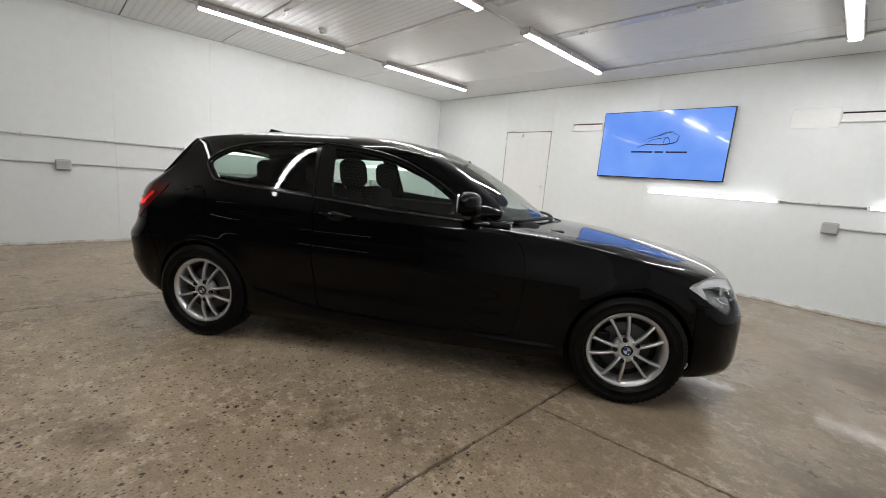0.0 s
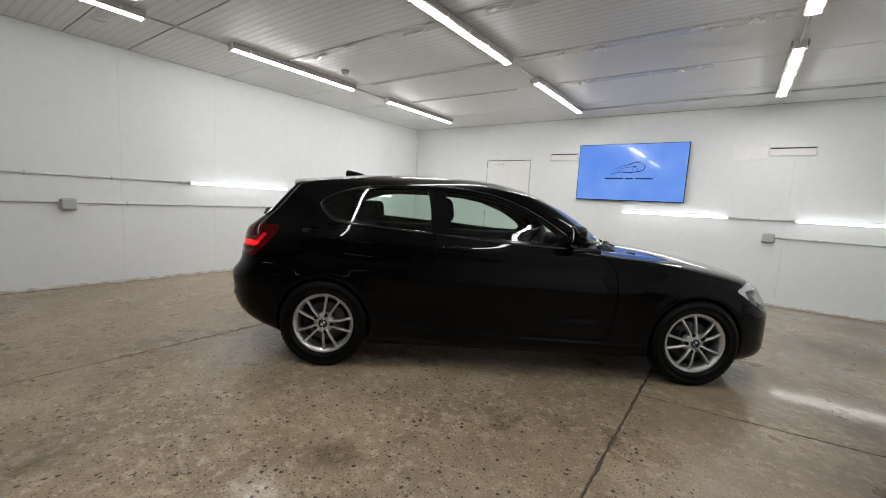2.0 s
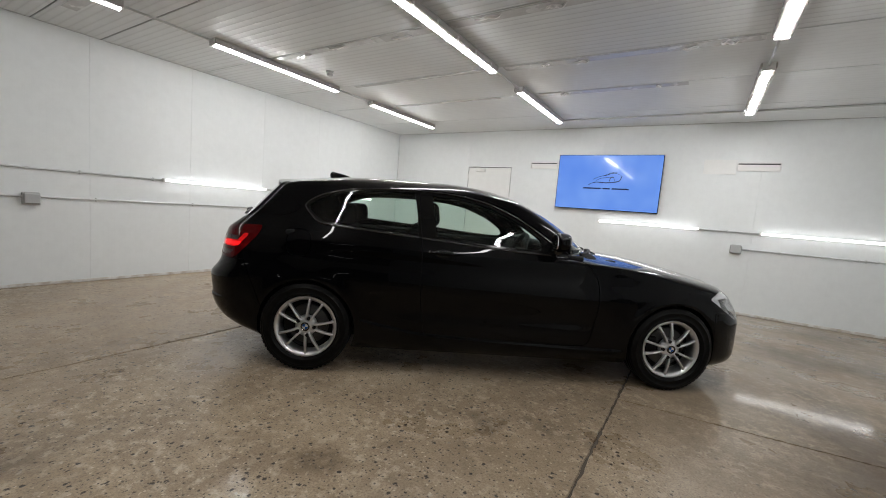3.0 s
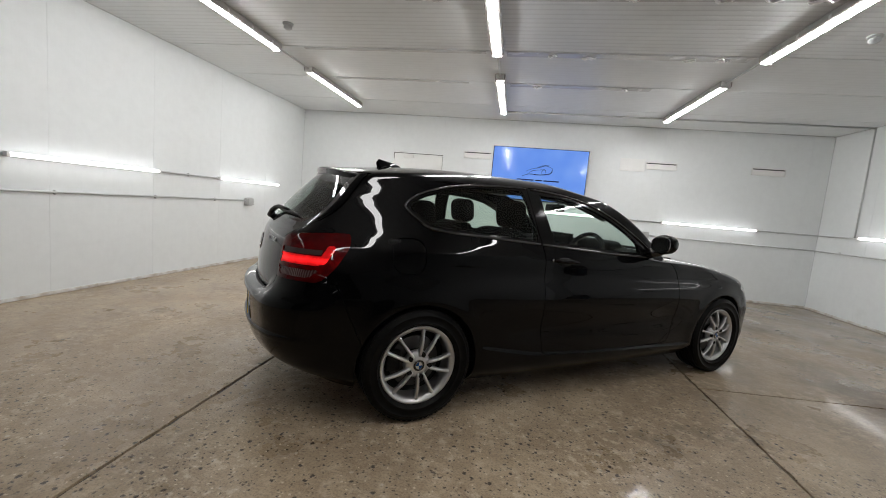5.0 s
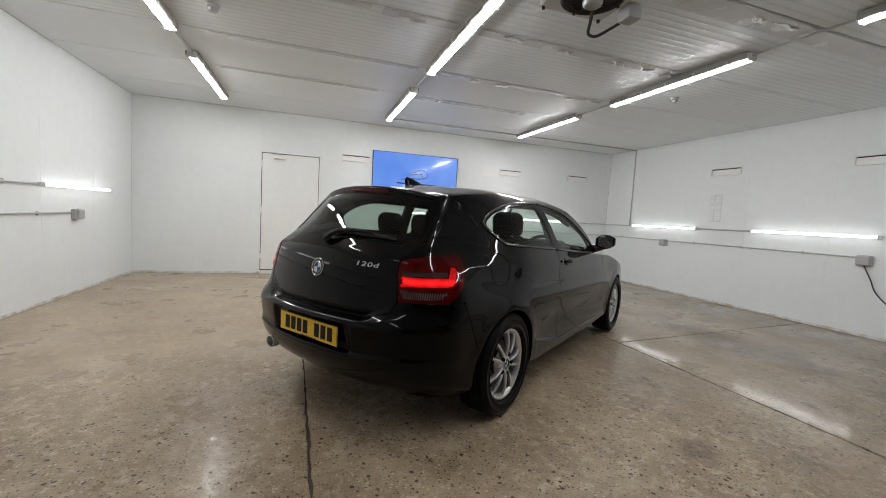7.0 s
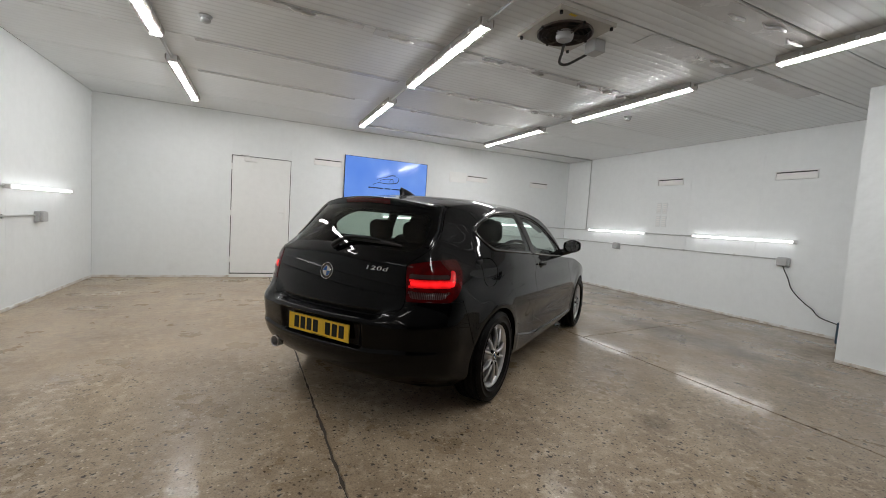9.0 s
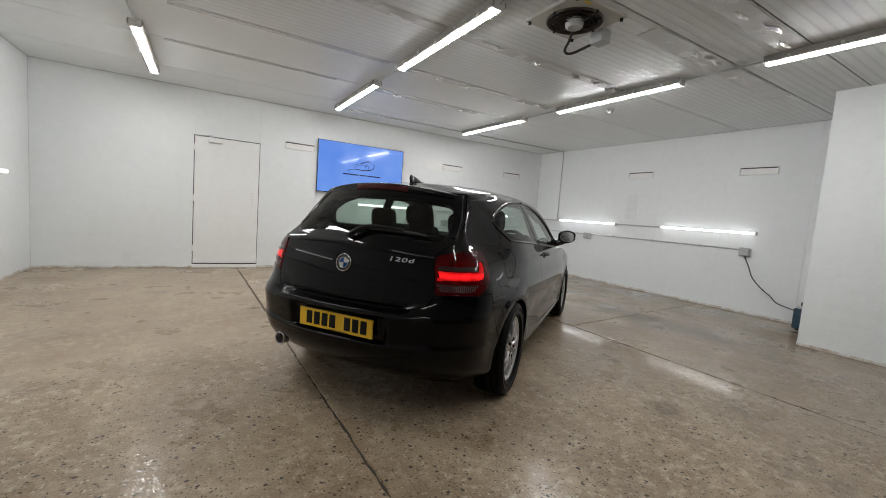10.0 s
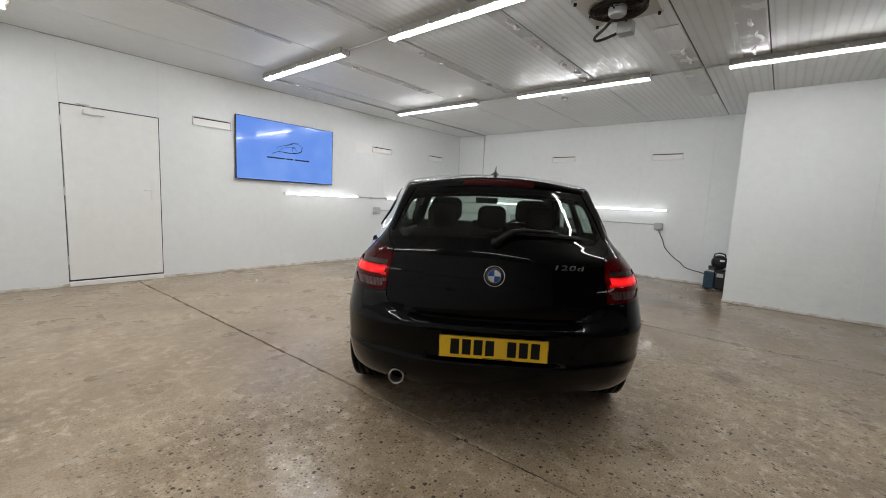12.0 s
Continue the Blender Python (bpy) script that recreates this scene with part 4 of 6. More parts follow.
def car_panels():
    """The skin, cut into its panels: name -> (points, faces, normals)."""
    g = body_grid()
    rows, cols = g.shape[:2]
    du = np.roll(g, -1, 1) - np.roll(g, 1, 1)
    dv = np.gradient(g, axis=0)
    nrm = np.cross(du, dv)
    nrm /= np.linalg.norm(nrm, axis=-1, keepdims=True) + 1e-12
    if nrm[rows // 3, cols // 4, 1] > 0:
        nrm = -nrm
    bm = bmesh.new()
    layer = bm.verts.layers.float_vector.new("n")
    vs = []
    for p, n in zip(g.reshape(-1, 3), nrm.reshape(-1, 3)):
        v = bm.verts.new(p)
        v[layer] = n
        vs.append(v)
    for i in range(rows - 1):
        for j in range(cols):
            k = (j + 1) % cols
            bm.faces.new((vs[i * cols + j], vs[i * cols + k], vs[(i + 1) * cols + k], vs[(i + 1) * cols + j]))
    bm.faces.new(vs[-cols:])
    for f, level in CUTS:
        cut(bm, f, level)
    mid = np.array([f.calc_center_median() for f in bm.faces])
    val = {k: f(mid) for k, f in FIELDS.items()}
    side = np.where(mid[:, 1] < 0, "right", "left")
    label = np.full(len(mid), "", dtype="<U24")
    free = np.ones(len(mid), bool)

    def claim(mask, name, sided=False):
        m = mask & free
        label[m] = [name + "|" + s for s in side[m]] if sided else name
        free[m] = False

    gone = (val["arch_r"] < 0) | (val["arch_f"] < 0)
    glassy = (val["screen"] < 0)
    for k in GAPPED:
        near = np.abs(val[k]) < GAP_HALF
        if k == "rear_bumper":
            near &= (val["tail"] > 0) & (val["lamp"] > 0)
        if k == "front_bumper":
            near &= val["headlamp"] > 0
        if k == "hood":
            near &= (val["headlamp"] > 0) & (val["screen"] > 0)
        if k == "tail":
            near &= val["lamp"] > 0
        gone |= near
    edge = np.abs(mid[:, 1]) - tail_edge(mid[:, 2])
    gone |= (val["lamp"] > 0) & (np.abs(edge - 0.002) < 0.0062) & (mid[:, 2] > 0.755) & (mid[:, 2] < 0.972) & (mid[:, 0] < -0.3) & (val["tail"] > -GAP_HALF)
    arch = (val["arch_r"] < 0) | (val["arch_f"] < 0)
    label[gone] = "shut_line"
    label[arch] = "none"
    free[gone] = False
    claim(val["quarter"] < 0, "quarter_glass", True)
    claim(val["window"] < 0, "door_glass", True)
    claim((val["band"] < 0) & (val["door"] > 0), "window_trim", True)
    claim((val["band"] < 0), "door_trim", True)
    claim(val["lamp"] < 0, "lamp", True)
    claim(val["headlamp"] < 0, "headlamp", True)
    claim(val["rear_glass"] < 0, "rear_glass")
    claim(val["tail"] < 0, "tailgate_skin")
    claim((val["rear_bumper"] < 0) & (val["diffuser"] < 0), "diffuser")
    claim(val["rear_bumper"] < 0, "rear_bumper")
    claim(val["front_bumper"] < 0, "front_bumper")
    claim(val["screen"] < 0, "windscreen")
    claim(val["hood"] < 0, "bonnet")
    claim(val["door"] < 0, "door_skin", True)
    claim(val["fuel"] < 0, "fuel_flap")
    claim(val["sill"] < 0, "sill", True)
    claim((mid[:, 0] > 1.85) & (mid[:, 2] < 1.0), "front_wing", True)
    claim(val["roof"] < 0, "roof")
    claim(free.copy(), "quarter_panel", True)
    for name in ("right", "left"):
        m = label == "lamp|" + name
        for k in ("bar", "hook", "grey", "reverse"):
            mm = m & (val[k] < 0)
            label[mm] = ("bar" if k == "hook" else k) + "|" + name
    out = {}
    faces = list(bm.faces)
    for name in sorted(set(label)):
        if name == "none":
            continue
        index, pts, nms, polys = {}, [], [], []
        for i in np.nonzero(label == name)[0]:
            poly = []
            for v in faces[i].verts:
                if v not in index:
                    index[v] = len(pts)
                    pts.append(v.co.copy())
                    nms.append(v[layer].normalized())
                poly.append(index[v])
            polys.append(poly)
        out[name] = (pts, polys, true_normals(pts, nms))
    bm.free()
    return out


def skin(name, data, mat, parent, label="", rim=0.012, lift=0.0, rim_out=False):
    """One panel as a mesh, with true surface normals and a folded edge all round."""
    pts, polys, nms = data
    pts = [p + n * lift for p, n in zip(pts, nms)]
    count = {}
    for poly in polys:
        for a, b in zip(poly, poly[1:] + poly[:1]):
            count[(a, b)] = 1
    border = [e for e in count if (e[1], e[0]) not in count]
    n0 = len(pts)
    extra, ends, rims = [], {}, []
    for a, b in border:
        q = []
        for i, deep in ((a, 0), (b, 0), (b, 1), (a, 1)):
            extra.append(pts[i] - nms[i] * (rim * deep))
            q.append(n0 + len(extra) - 1)
        rims.append(q[::-1])
    me = bpy.data.meshes.new(name)
    me.from_pydata([*pts, *extra], [], [*polys, *rims])
    me.polygons.foreach_set("use_smooth", [True] * len(polys) + [False] * len(rims))
    loops = []
    for poly in polys:
        loops += [nms[i] for i in poly]
    for q in rims:
        v = [Vector(extra[i - n0]) for i in q]
        n = (v[1] - v[0]).cross(v[3] - v[0])
        n = n.normalized() if n.length > 1e-12 else Vector((0, 0, 1))
        loops += [n] * 4
    me.normals_split_custom_set(loops)
    me.materials.append(mat)
    ob = new(name, me)
    if parent is not None:
        ob.parent = parent
    if label:
        ob["label"] = label
    return ob


# paint, glass and trim of the car
def paint():
    m = material("black_car_paint", (0.0010, 0.0010, 0.0013), 0.3, 0.0, 1.0)
    n = Nodes(m)
    n.b.inputs["Specular IOR Level"].default_value = 0.02
    n.b.inputs["Coat IOR"].default_value = 1.26
    n.b.inputs["Coat Roughness"].default_value = 0.012
    n.bump(n.noise(320.0, 2.0), 0.012, 0.001)
    dust = n.ramp(n.noise(5.0, 6.0, 0.7), (0.45, 0.0), (0.75, 0.018))
    n.join(dust, n.b.inputs["Coat Roughness"])
    return m


PAINT = paint()
GLOSS_BLACK = material("gloss_black_trim", (0.005, 0.005, 0.005), 0.12, 0.0, 0.4)
SATIN_BLACK = material("satin_black_trim", (0.005, 0.005, 0.005), 0.10, 0.0, 0.0, 0.18)
MATT_BLACK = material("matt_black_plastic", (0.006, 0.006, 0.006), 0.5, 0.0, 0.0, 0.2)
CABIN = material("dark_cabin_trim", (0.006, 0.006, 0.0065), 0.75, 0.0, 0.0, 0.2)
CLOTH = material("charcoal_seat_cloth", (0.007, 0.007, 0.008), 0.9, 0.0, 0.0, 0.1)
_n = Nodes(CLOTH)
_n.bump(_n.noise(240.0, 3.0), 0.4, 0.002)
CHROME = material("chrome", (0.75, 0.75, 0.76), 0.08, 1.0)
BEZEL = material("dark_silver_bezel", (0.16, 0.16, 0.165), 0.18, 0.9)
BROW = material("pale_silver_brow", (0.66, 0.66, 0.67), 0.35, 0.3)
SATIN = material("satin_silver", (0.62, 0.62, 0.63), 0.28, 1.0)


def glass(name, tint, ior=1.5):
    m = bpy.data.materials.new(name)
    m.use_nodes = True
    t = m.node_tree
    t.nodes.remove(t.nodes["Principled BSDF"])
    clear, gloss, mixed, fres, power, scale = (t.nodes.new(k) for k in ("ShaderNodeBsdfTransparent", "ShaderNodeBsdfGlossy", "ShaderNodeMixShader", "ShaderNodeLayerWeight", "ShaderNodeMath", "ShaderNodeMath"))
    clear.inputs[0].default_value = (*tint, 1)
    gloss.inputs["Roughness"].default_value = 0.01
    fres.inputs[0].default_value = 0.5
    power.operation, scale.operation = "POWER", "MULTIPLY_ADD"
    power.inputs[1].default_value = 5.0
    base = ((ior - 1) / (ior + 1)) ** 2
    scale.inputs[1].default_value, scale.inputs[2].default_value = 1 - base, base
    t.links.new(fres.outputs["Facing"], power.inputs[0])
    t.links.new(power.outputs[0], scale.inputs[0])
    t.links.new(scale.outputs[0], mixed.inputs[0])
    t.links.new(clear.outputs[0], mixed.inputs[1])
    t.links.new(gloss.outputs[0], mixed.inputs[2])
    t.links.new(mixed.outputs[0], t.nodes["Material Output"].inputs[0])
    return m


SIDE_GLASS = glass("green_tinted_glass", (0.74, 0.84, 0.79), 1.55)
REAR_GLASS = glass("rear_window_glass", (0.50, 0.58, 0.54), 1.55)
FRONT_GLASS = glass("windscreen_glass", (0.82, 0.88, 0.85), 1.5)
CLEAR_LENS = glass("clear_lens", (0.93, 0.94, 0.95), 1.5)


def lens(name, color, glow=0.0, rough=0.08):
    m = material(name, color, rough, 0.0, 0.45, 0.12)
    b = m.node_tree.nodes["Principled BSDF"]
    b.inputs["Emission Color"].default_value = (*color, 1) if glow == 0 else (1.0, 0.011, 0.013, 1)
    b.inputs["Emission Strength"].default_value = glow
    return m


BRAKE_LENS = lens("unlit_red_lens", (0.055, 0.0012, 0.0025))


def lamp_lens(name, color, level, stops, ribs, low):
    """A red lens lit from inside: brightest at the height of its light guide, with fine ribs and uneven light."""
    m = lens(name, color, 1.0)
    n = Nodes(m)
    n.b.inputs["Coat Weight"].default_value = 1.0
    n.b.inputs["Coat IOR"].default_value = 1.26
    n.b.inputs["Specular IOR Level"].default_value = 0.03
    sep = n.add("ShaderNodeSeparateXYZ")
    n.join(n.o, sep.inputs[0])
    away = n.math("ABSOLUTE", n.math("SUBTRACT", sep.outputs[2], level))
    glow = n.ramp(n.math("MULTIPLY", away, 10.0), *stops)
    uneven = n.ramp(n.noise(24.0, 3.0, 0.5), (0.36, low), (0.62, 1.0))
    n.join(n.math("MULTIPLY", n.math("MULTIPLY", glow, uneven), 2.0), n.b.inputs["Emission Strength"])
    n.bump(wave_lines(n, 2, ribs, 2.0), 0.15, 0.002)
    return m


RED_LENS = lamp_lens("red_lens", (0.030, 0.0006, 0.0012), 0.862, ((0.0, 0.045), (0.30, 0.020), (0.80, 0.010), (1.0, 0.006)), 70.0, 0.12)
LIT_RED = lamp_lens("lit_red_light_guide", (0.30, 0.005, 0.007), 0.861, ((0.0, 1.0), (0.08, 0.66), (0.20, 0.26), (0.75, 0.16)), 90.0, 0.55)
SMOKE_LENS = lens("smoked_lens_strip", (0.05, 0.035, 0.035))
REVERSE_LENS = lens("clear_reverse_lens", (0.16, 0.11, 0.11))
_v = Nodes(REVERSE_LENS)
_v.color(_v.mix(_v.math("MULTIPLY", wave_lines(_v, 1, 115.0, 1.5), _v.ramp(_v.noise(20.0, 3.0), (0.35, 0.3), (0.65, 1.0))), (0.05, 0.018, 0.02), (0.20, 0.15, 0.15)))


car = thing("car", "glossy black three-door hatchback, parked with its tail lamps lit", "car", pose(0.46, -0.028, 0, 0, 0, 35.7))
P = car_panels()
skin("shut_line", P["shut_line"], MATT_BLACK, car, "dark shut lines between the panels", 0.001, -0.011)
for s in ("right", "left"):
    wing = skin("front_wing", P["front_wing|" + s], PAINT, car)
    panel = skin("quarter_panel", P["quarter_panel|" + s], PAINT, car)
    skin("window_trim", P["window_trim|" + s], SATIN_BLACK, panel, "satin black window surround", 0.02)
    skin("quarter_window", P["quarter_glass|" + s], SIDE_GLASS, panel, "green-tinted fixed glass", 0.004, -0.002)
    door = skin("door", P["door_skin|" + s], PAINT, car, "long black front door", 0.03)
    skin("door_window", P["door_glass|" + s], SIDE_GLASS, door, "green-tinted door glass", 0.004, -0.004)
    skin("window_frame", P["door_trim|" + s], SATIN_BLACK, door, "satin black window surround", 0.02)
    skin("sill", P["sill|" + s], PAINT, car, "", 0.03)
    lamp = skin("tail_lamp", P["lamp|" + s], RED_LENS, car, "dark red tail lamp lens", 0.02, 0.003)
    skin("light_guide", P["bar|" + s], LIT_RED, lamp, "glowing red light guide", 0.006, 0.0)
    skin("smoked_strip", P["grey|" + s], SMOKE_LENS, lamp, "smoked strip", 0.006, -0.002)
    skin("reverse_lamp", P["reverse|" + s], REVERSE_LENS, lamp, "clear reversing lens", 0.006, -0.002)
    head = skin("headlamp", P["headlamp|" + s], CLEAR_LENS, car, "clear headlamp glass over silver reflector", 0.01)
    pts, polys, nms = P["headlamp|" + s]
    brow, bowl_side = [], []
    for poly in polys:
        mx, mz = (sum(pts[i][a] for i in poly) / len(poly) for a in (0, 2))
        (brow if mz > float(head_top(mx)) - 0.042 or mx < 3.05 else bowl_side).append(poly)
    skin("brow", (pts, brow, nms), BROW, head, "pale silver brow over the lamp bowls", 0.03, -0.012)
    skin("reflector", (pts, bowl_side, nms), BEZEL, head, "dark silver reflector shell", 0.01, -0.045)
    y = -0.60 if s == "right" else 0.60
    for xx, yy, rr in ((3.175, y * 1.08, 0.040), (3.235, y * 0.90, 0.034)):
        ring = lathe_bm(((rr - 0.005, 0.0), (rr, 0.012), (rr + 0.004, 0.0)), 24, "X")
        bmesh.ops.translate(ring, verts=ring.verts, vec=(xx - 0.005, yy, 0.668))
        part("light_ring", ring, WHITE, head, "white ring light", True)
        bowl = lathe_bm(((0.0005, -0.012), (rr * 0.5, -0.008), (rr * 0.85, 0.002), (rr - 0.004, 0.008)), 24, "X")
        bmesh.ops.translate(bowl, verts=bowl.verts, vec=(xx - 0.004, yy, 0.668))
        part("lamp_bowl", bowl, CHROME, head, "chromed lamp bowl", True)
roof = skin("roof", P["roof"], PAINT, car)
bonnet = skin("bonnet", P["bonnet"], PAINT, car, "", 0.02)
skin("front_bumper", P["front_bumper"], PAINT, car, "", 0.03)
rear_bumper = skin("rear_bumper", P["rear_bumper"], PAINT, car, "", 0.03)
skin("lower_valance", P["diffuser"], PAINT, rear_bumper, "", 0.03)
skin("fuel_flap", P["fuel_flap"], PAINT, car, "", 0.01)
skin("windscreen", P["windscreen"], FRONT_GLASS, car, "clear windscreen glass", 0.004)
tailgate = skin("tailgate", P["tailgate_skin"], PAINT, car, "black tailgate with badge and lettering", 0.03)
skin("rear_window", P["rear_glass"], REAR_GLASS, tailgate, "dark heated rear window", 0.004)


# ---- wheels ----
def rim_paint():
    m = material("silver_wheel_paint", (0.62, 0.62, 0.63), 0.30, 0.8)
    n = Nodes(m)
    n.rough(n.ramp(n.noise(9.0, 4.0), (0.3, 0.27), (0.7, 0.36)))
    return m


def tyre_rubber():
    m = material("tyre_rubber", (0.006, 0.006, 0.006), 0.42, 0.0, 0.0, 0.07)
    n = Nodes(m)
    n.color(n.ramp(n.noise(18.0, 5.0, 0.7), (0.35, (0.004, 0.004, 0.004)), (0.75, (0.009, 0.0088, 0.0082))))
    n.bump(n.noise(150.0, 3.0), 0.15, 0.002)
    return m


SILVER, TYRE = rim_paint(), tyre_rubber()
DISC = material("worn_brake_disc", (0.075, 0.072, 0.07), 0.5, 0.7)
BLUE = material("badge_blue", (0.02, 0.12, 0.42), 0.25, 0.0, 0.5)
BADGE_WHITE = material("badge_white", (0.72, 0.73, 0.74), 0.3, 0.2, 0.5)


def roundel(parent, m, r):
    """A round emblem of plain shapes that faces its own +z: bright ring, dark band, four quarters."""
    ring = part("emblem_ring", lathe_bm(((r * 0.94, 0.0), (r, 0.001), (r, 0.004), (r * 0.96, 0.0065), (r * 0.92, 0.004), (r * 0.92, 0.0)), 40), CHROME, parent, "", True)
    ring.matrix_basis = m
    band = part("emblem_band", lathe_bm(((0.0005, 0.002), (r * 0.62, 0.0035), (r * 0.93, 0.0035), (r * 0.93, 0.001)), 40), GLOSS_BLACK, parent, "", True)
    band.matrix_basis = m
    edge = part("emblem_edge", lathe_bm(((r * 0.58, 0.003), (r * 0.61, 0.0052), (r * 0.64, 0.003)), 40), CHROME, parent, "", True)
    edge.matrix_basis = m
    for q in range(4):
        bm = bmesh.new()
        c = bm.verts.new((0, 0, 0.0042))
        arc = [bm.verts.new((r * 0.58 * math.cos((q + i / 8) * math.pi / 2), r * 0.58 * math.sin((q + i / 8) * math.pi / 2), 0.0042)) for i in range(9)]
        for a, b in zip(arc, arc[1:]):
            bm.faces.new((c, a, b))
        bmesh.ops.solidify(bm, geom=bm.faces[:], thickness=0.001)
        o = part("emblem_quarter", bm, BLUE if q % 2 else BADGE_WHITE, parent)
        o.matrix_basis = m


def spoke_bm(angle, s):
    """One of a pair of spokes in the wheel's own plane (x, z), face towards -y."""
    bm = bmesh.new()
    c, d = math.cos(angle), math.sin(angle)
    rings = []
    for k in range(9):
        t = k / 8
        r = 0.046 + 0.154 * t
        off = s * (0.0120 + 0.0390 * t)
        half = 0.0085 - 0.0005 * t + 0.006 * max(0, t - 0.80) / 0.20
        face = -0.010 - 0.012 * math.sin(math.pi * min(1, t * 1.1)) + 0.010 * t
        depth = 0.034 - 0.010 * t
        ring = []
        for a, y in ((-half, face + depth), (-half, face + 0.006), (-half * 0.55, face), (half * 0.55, face), (half, face + 0.006), (half, face + depth)):
            u, v = r, off + a
            ring.append(bm.verts.new((u * c - v * d, y, u * d + v * c)))
        rings.append(ring)
    for a, b in zip(rings, rings[1:]):
        for k in range(6):
            bm.faces.new((a[k], a[(k + 1) % 6], b[(k + 1) % 6], b[k]))
    bm.faces.new(rings[0])
    bm.faces.new(rings[-1][::-1])
    bmesh.ops.recalc_face_normals(bm, faces=bm.faces[:])
    return bm


def make_wheel(x, side, turn):
    """side -1: right, 1: left. Wheel face towards its own -y."""
    flip = pose(x, side * 0.835, 0.316, 0, 0, 0 if side < 0 else 180)
    w = part("wheel", lathe_bm(((0.196, 0.150), (0.192, 0.06), (0.188, 0.015), (0.196, 0.003), (0.206, -0.006), (0.214, -0.010), (0.2185, -0.008), (0.2195, 0.002), (0.214, 0.008)), 64, "Y"), SILVER, car, "silver alloy wheel with five pairs of spokes", True)
    w.matrix_basis = flip
    prof = ((0.205, 0.160), (0.225, 0.176), (0.262, 0.182), (0.288, 0.176), (0.302, 0.166))
    tread = []
    y = 0.164
    for g in (0.135, 0.098, 0.050, 0.013):
        tread += [(0.3145, g + 0.005), (0.308, g + 0.0045), (0.308, g - 0.0045), (0.3145, g - 0.005)]
    tyre = part("tyre", lathe_bm(prof + ((0.311, 0.155),) + tuple(tread) + ((0.311, -0.008), (0.306, -0.018), (0.296, -0.026), (0.284, -0.030), (0.2835, -0.0315), (0.278, -0.0315), (0.277, -0.030), (0.262, -0.031), (0.243, -0.027), (0.2425, -0.0285), (0.238, -0.028), (0.237, -0.024), (0.226, -0.013), (0.2195, -0.005)), 72, "Y"), TYRE, w, "black road tyre", True)
    # shoulder blocks
    bm = bmesh.new()
    for k in range(60):
        a = k * math.tau / 60
        m = Matrix.Rotation(-a, 4, "Y") @ Matrix.Translation((0.3030, -0.010, 0)) @ Matrix.Rotation(0.55, 4, "Z")
        bmesh.ops.create_cube(bm, size=1.0, matrix=m @ Matrix.Diagonal((0.008, 0.018, 0.020, 1)))
    tagged(part("tread", bm, TYRE, w), kind="stuff")
    for k in range(5):
        for s in (-1, 1):
            part("spoke", spoke_bm(radians(turn + 72 * k), s), SILVER, w, "", True)
    part("hub", lathe_bm(((0.0005, -0.004), (0.036, -0.006), (0.044, -0.005), (0.062, 0.004), (0.074, 0.012), (0.076, 0.040)), 40, "Y"), SILVER, w, "", True)
    for k in range(5):
        a = radians(turn + 72 * k)
        bm = lathe_bm(((0.0005, -0.004), (0.006, -0.005), (0.0075, -0.008), (0.0125, -0.007), (0.0135, 0.006)), 14, "Y")
        bmesh.ops.translate(bm, verts=bm.verts, vec=(0.063 * math.cos(a), -0.009, 0.063 * math.sin(a)))
        part("wheel_bolt", bm, MATT_BLACK, w, "", True)
    roundel(w, pose(0, -0.0065, 0, 90, 0, 0), 0.033)
    part("brake_disc", lathe_bm(((0.07, 0.066), (0.142, 0.066), (0.145, 0.070), (0.145, 0.088), (0.07, 0.088)), 48, "Y"), DISC, w, "bare steel brake disc", True)
    cal = box_bm(-0.165, -0.085, 0.045, 0.105, -0.045, 0.075, 0.012, 2)
    part("brake_caliper", cal, MATT_BLACK, w)
    part("back_plate", lathe_bm(((0.0005, 0.105), (0.185, 0.105), (0.190, 0.100)), 40, "Y"), MATT_BLACK, w)
    return w


for x, turn in ((0.0, -2), (WHEELBASE, 36)):
    make_wheel(x, -1, turn)
    make_wheel(x, 1, turn + 20)


def arch_liner(x, side):
    bm = bmesh.new()
    rings = []
    for k in range(29):
        a = radians(-4 + 188 * k / 28)
        c, s = math.cos(a), math.sin(a)
        w = float(side_width(x + 0.35 * c, 0.312 + 0.35 * s)) - 0.012
        rings.append([bm.verts.new((x + r * c, side * y, 0.312 + r * s)) for r, y in ((0.349, w), (0.362, w - 0.02), (0.372, 0.60), (0.02, 0.595))])
    for a, b in zip(rings, rings[1:]):
        for k in range(3):
            bm.faces.new((a[k], a[k + 1], b[k + 1], b[k]))
    return part("wheel_arch_liner", bm, MATT_BLACK, car)


for x in (0.0, WHEELBASE):
    for side in (-1, 1):
        arch_liner(x, side)
part("floor_pan", box_bm(-0.36, 3.20, -0.60, 0.60, 0.19, 0.27, 0.03, 2), MATT_BLACK, car)
part("rear_silencer", box_bm(-0.60, -0.40, -0.36, 0.44, 0.27, 0.40, 0.05, 3), MATT_BLACK, car)
for s in (-1, 1):
    part("sill_floor", box_bm(0.37, 2.32, s * 0.66 - 0.09, s * 0.66 + 0.09, 0.166, 0.20, 0.01, 2), MATT_BLACK, car)


# ---- trim on the outside ----
def tail_x(y, z):
    return float(tail_face(np.array([abs(y)]), np.array([z]))[0])


def tip(y):
    return -0.452 + 0.46 * y * y


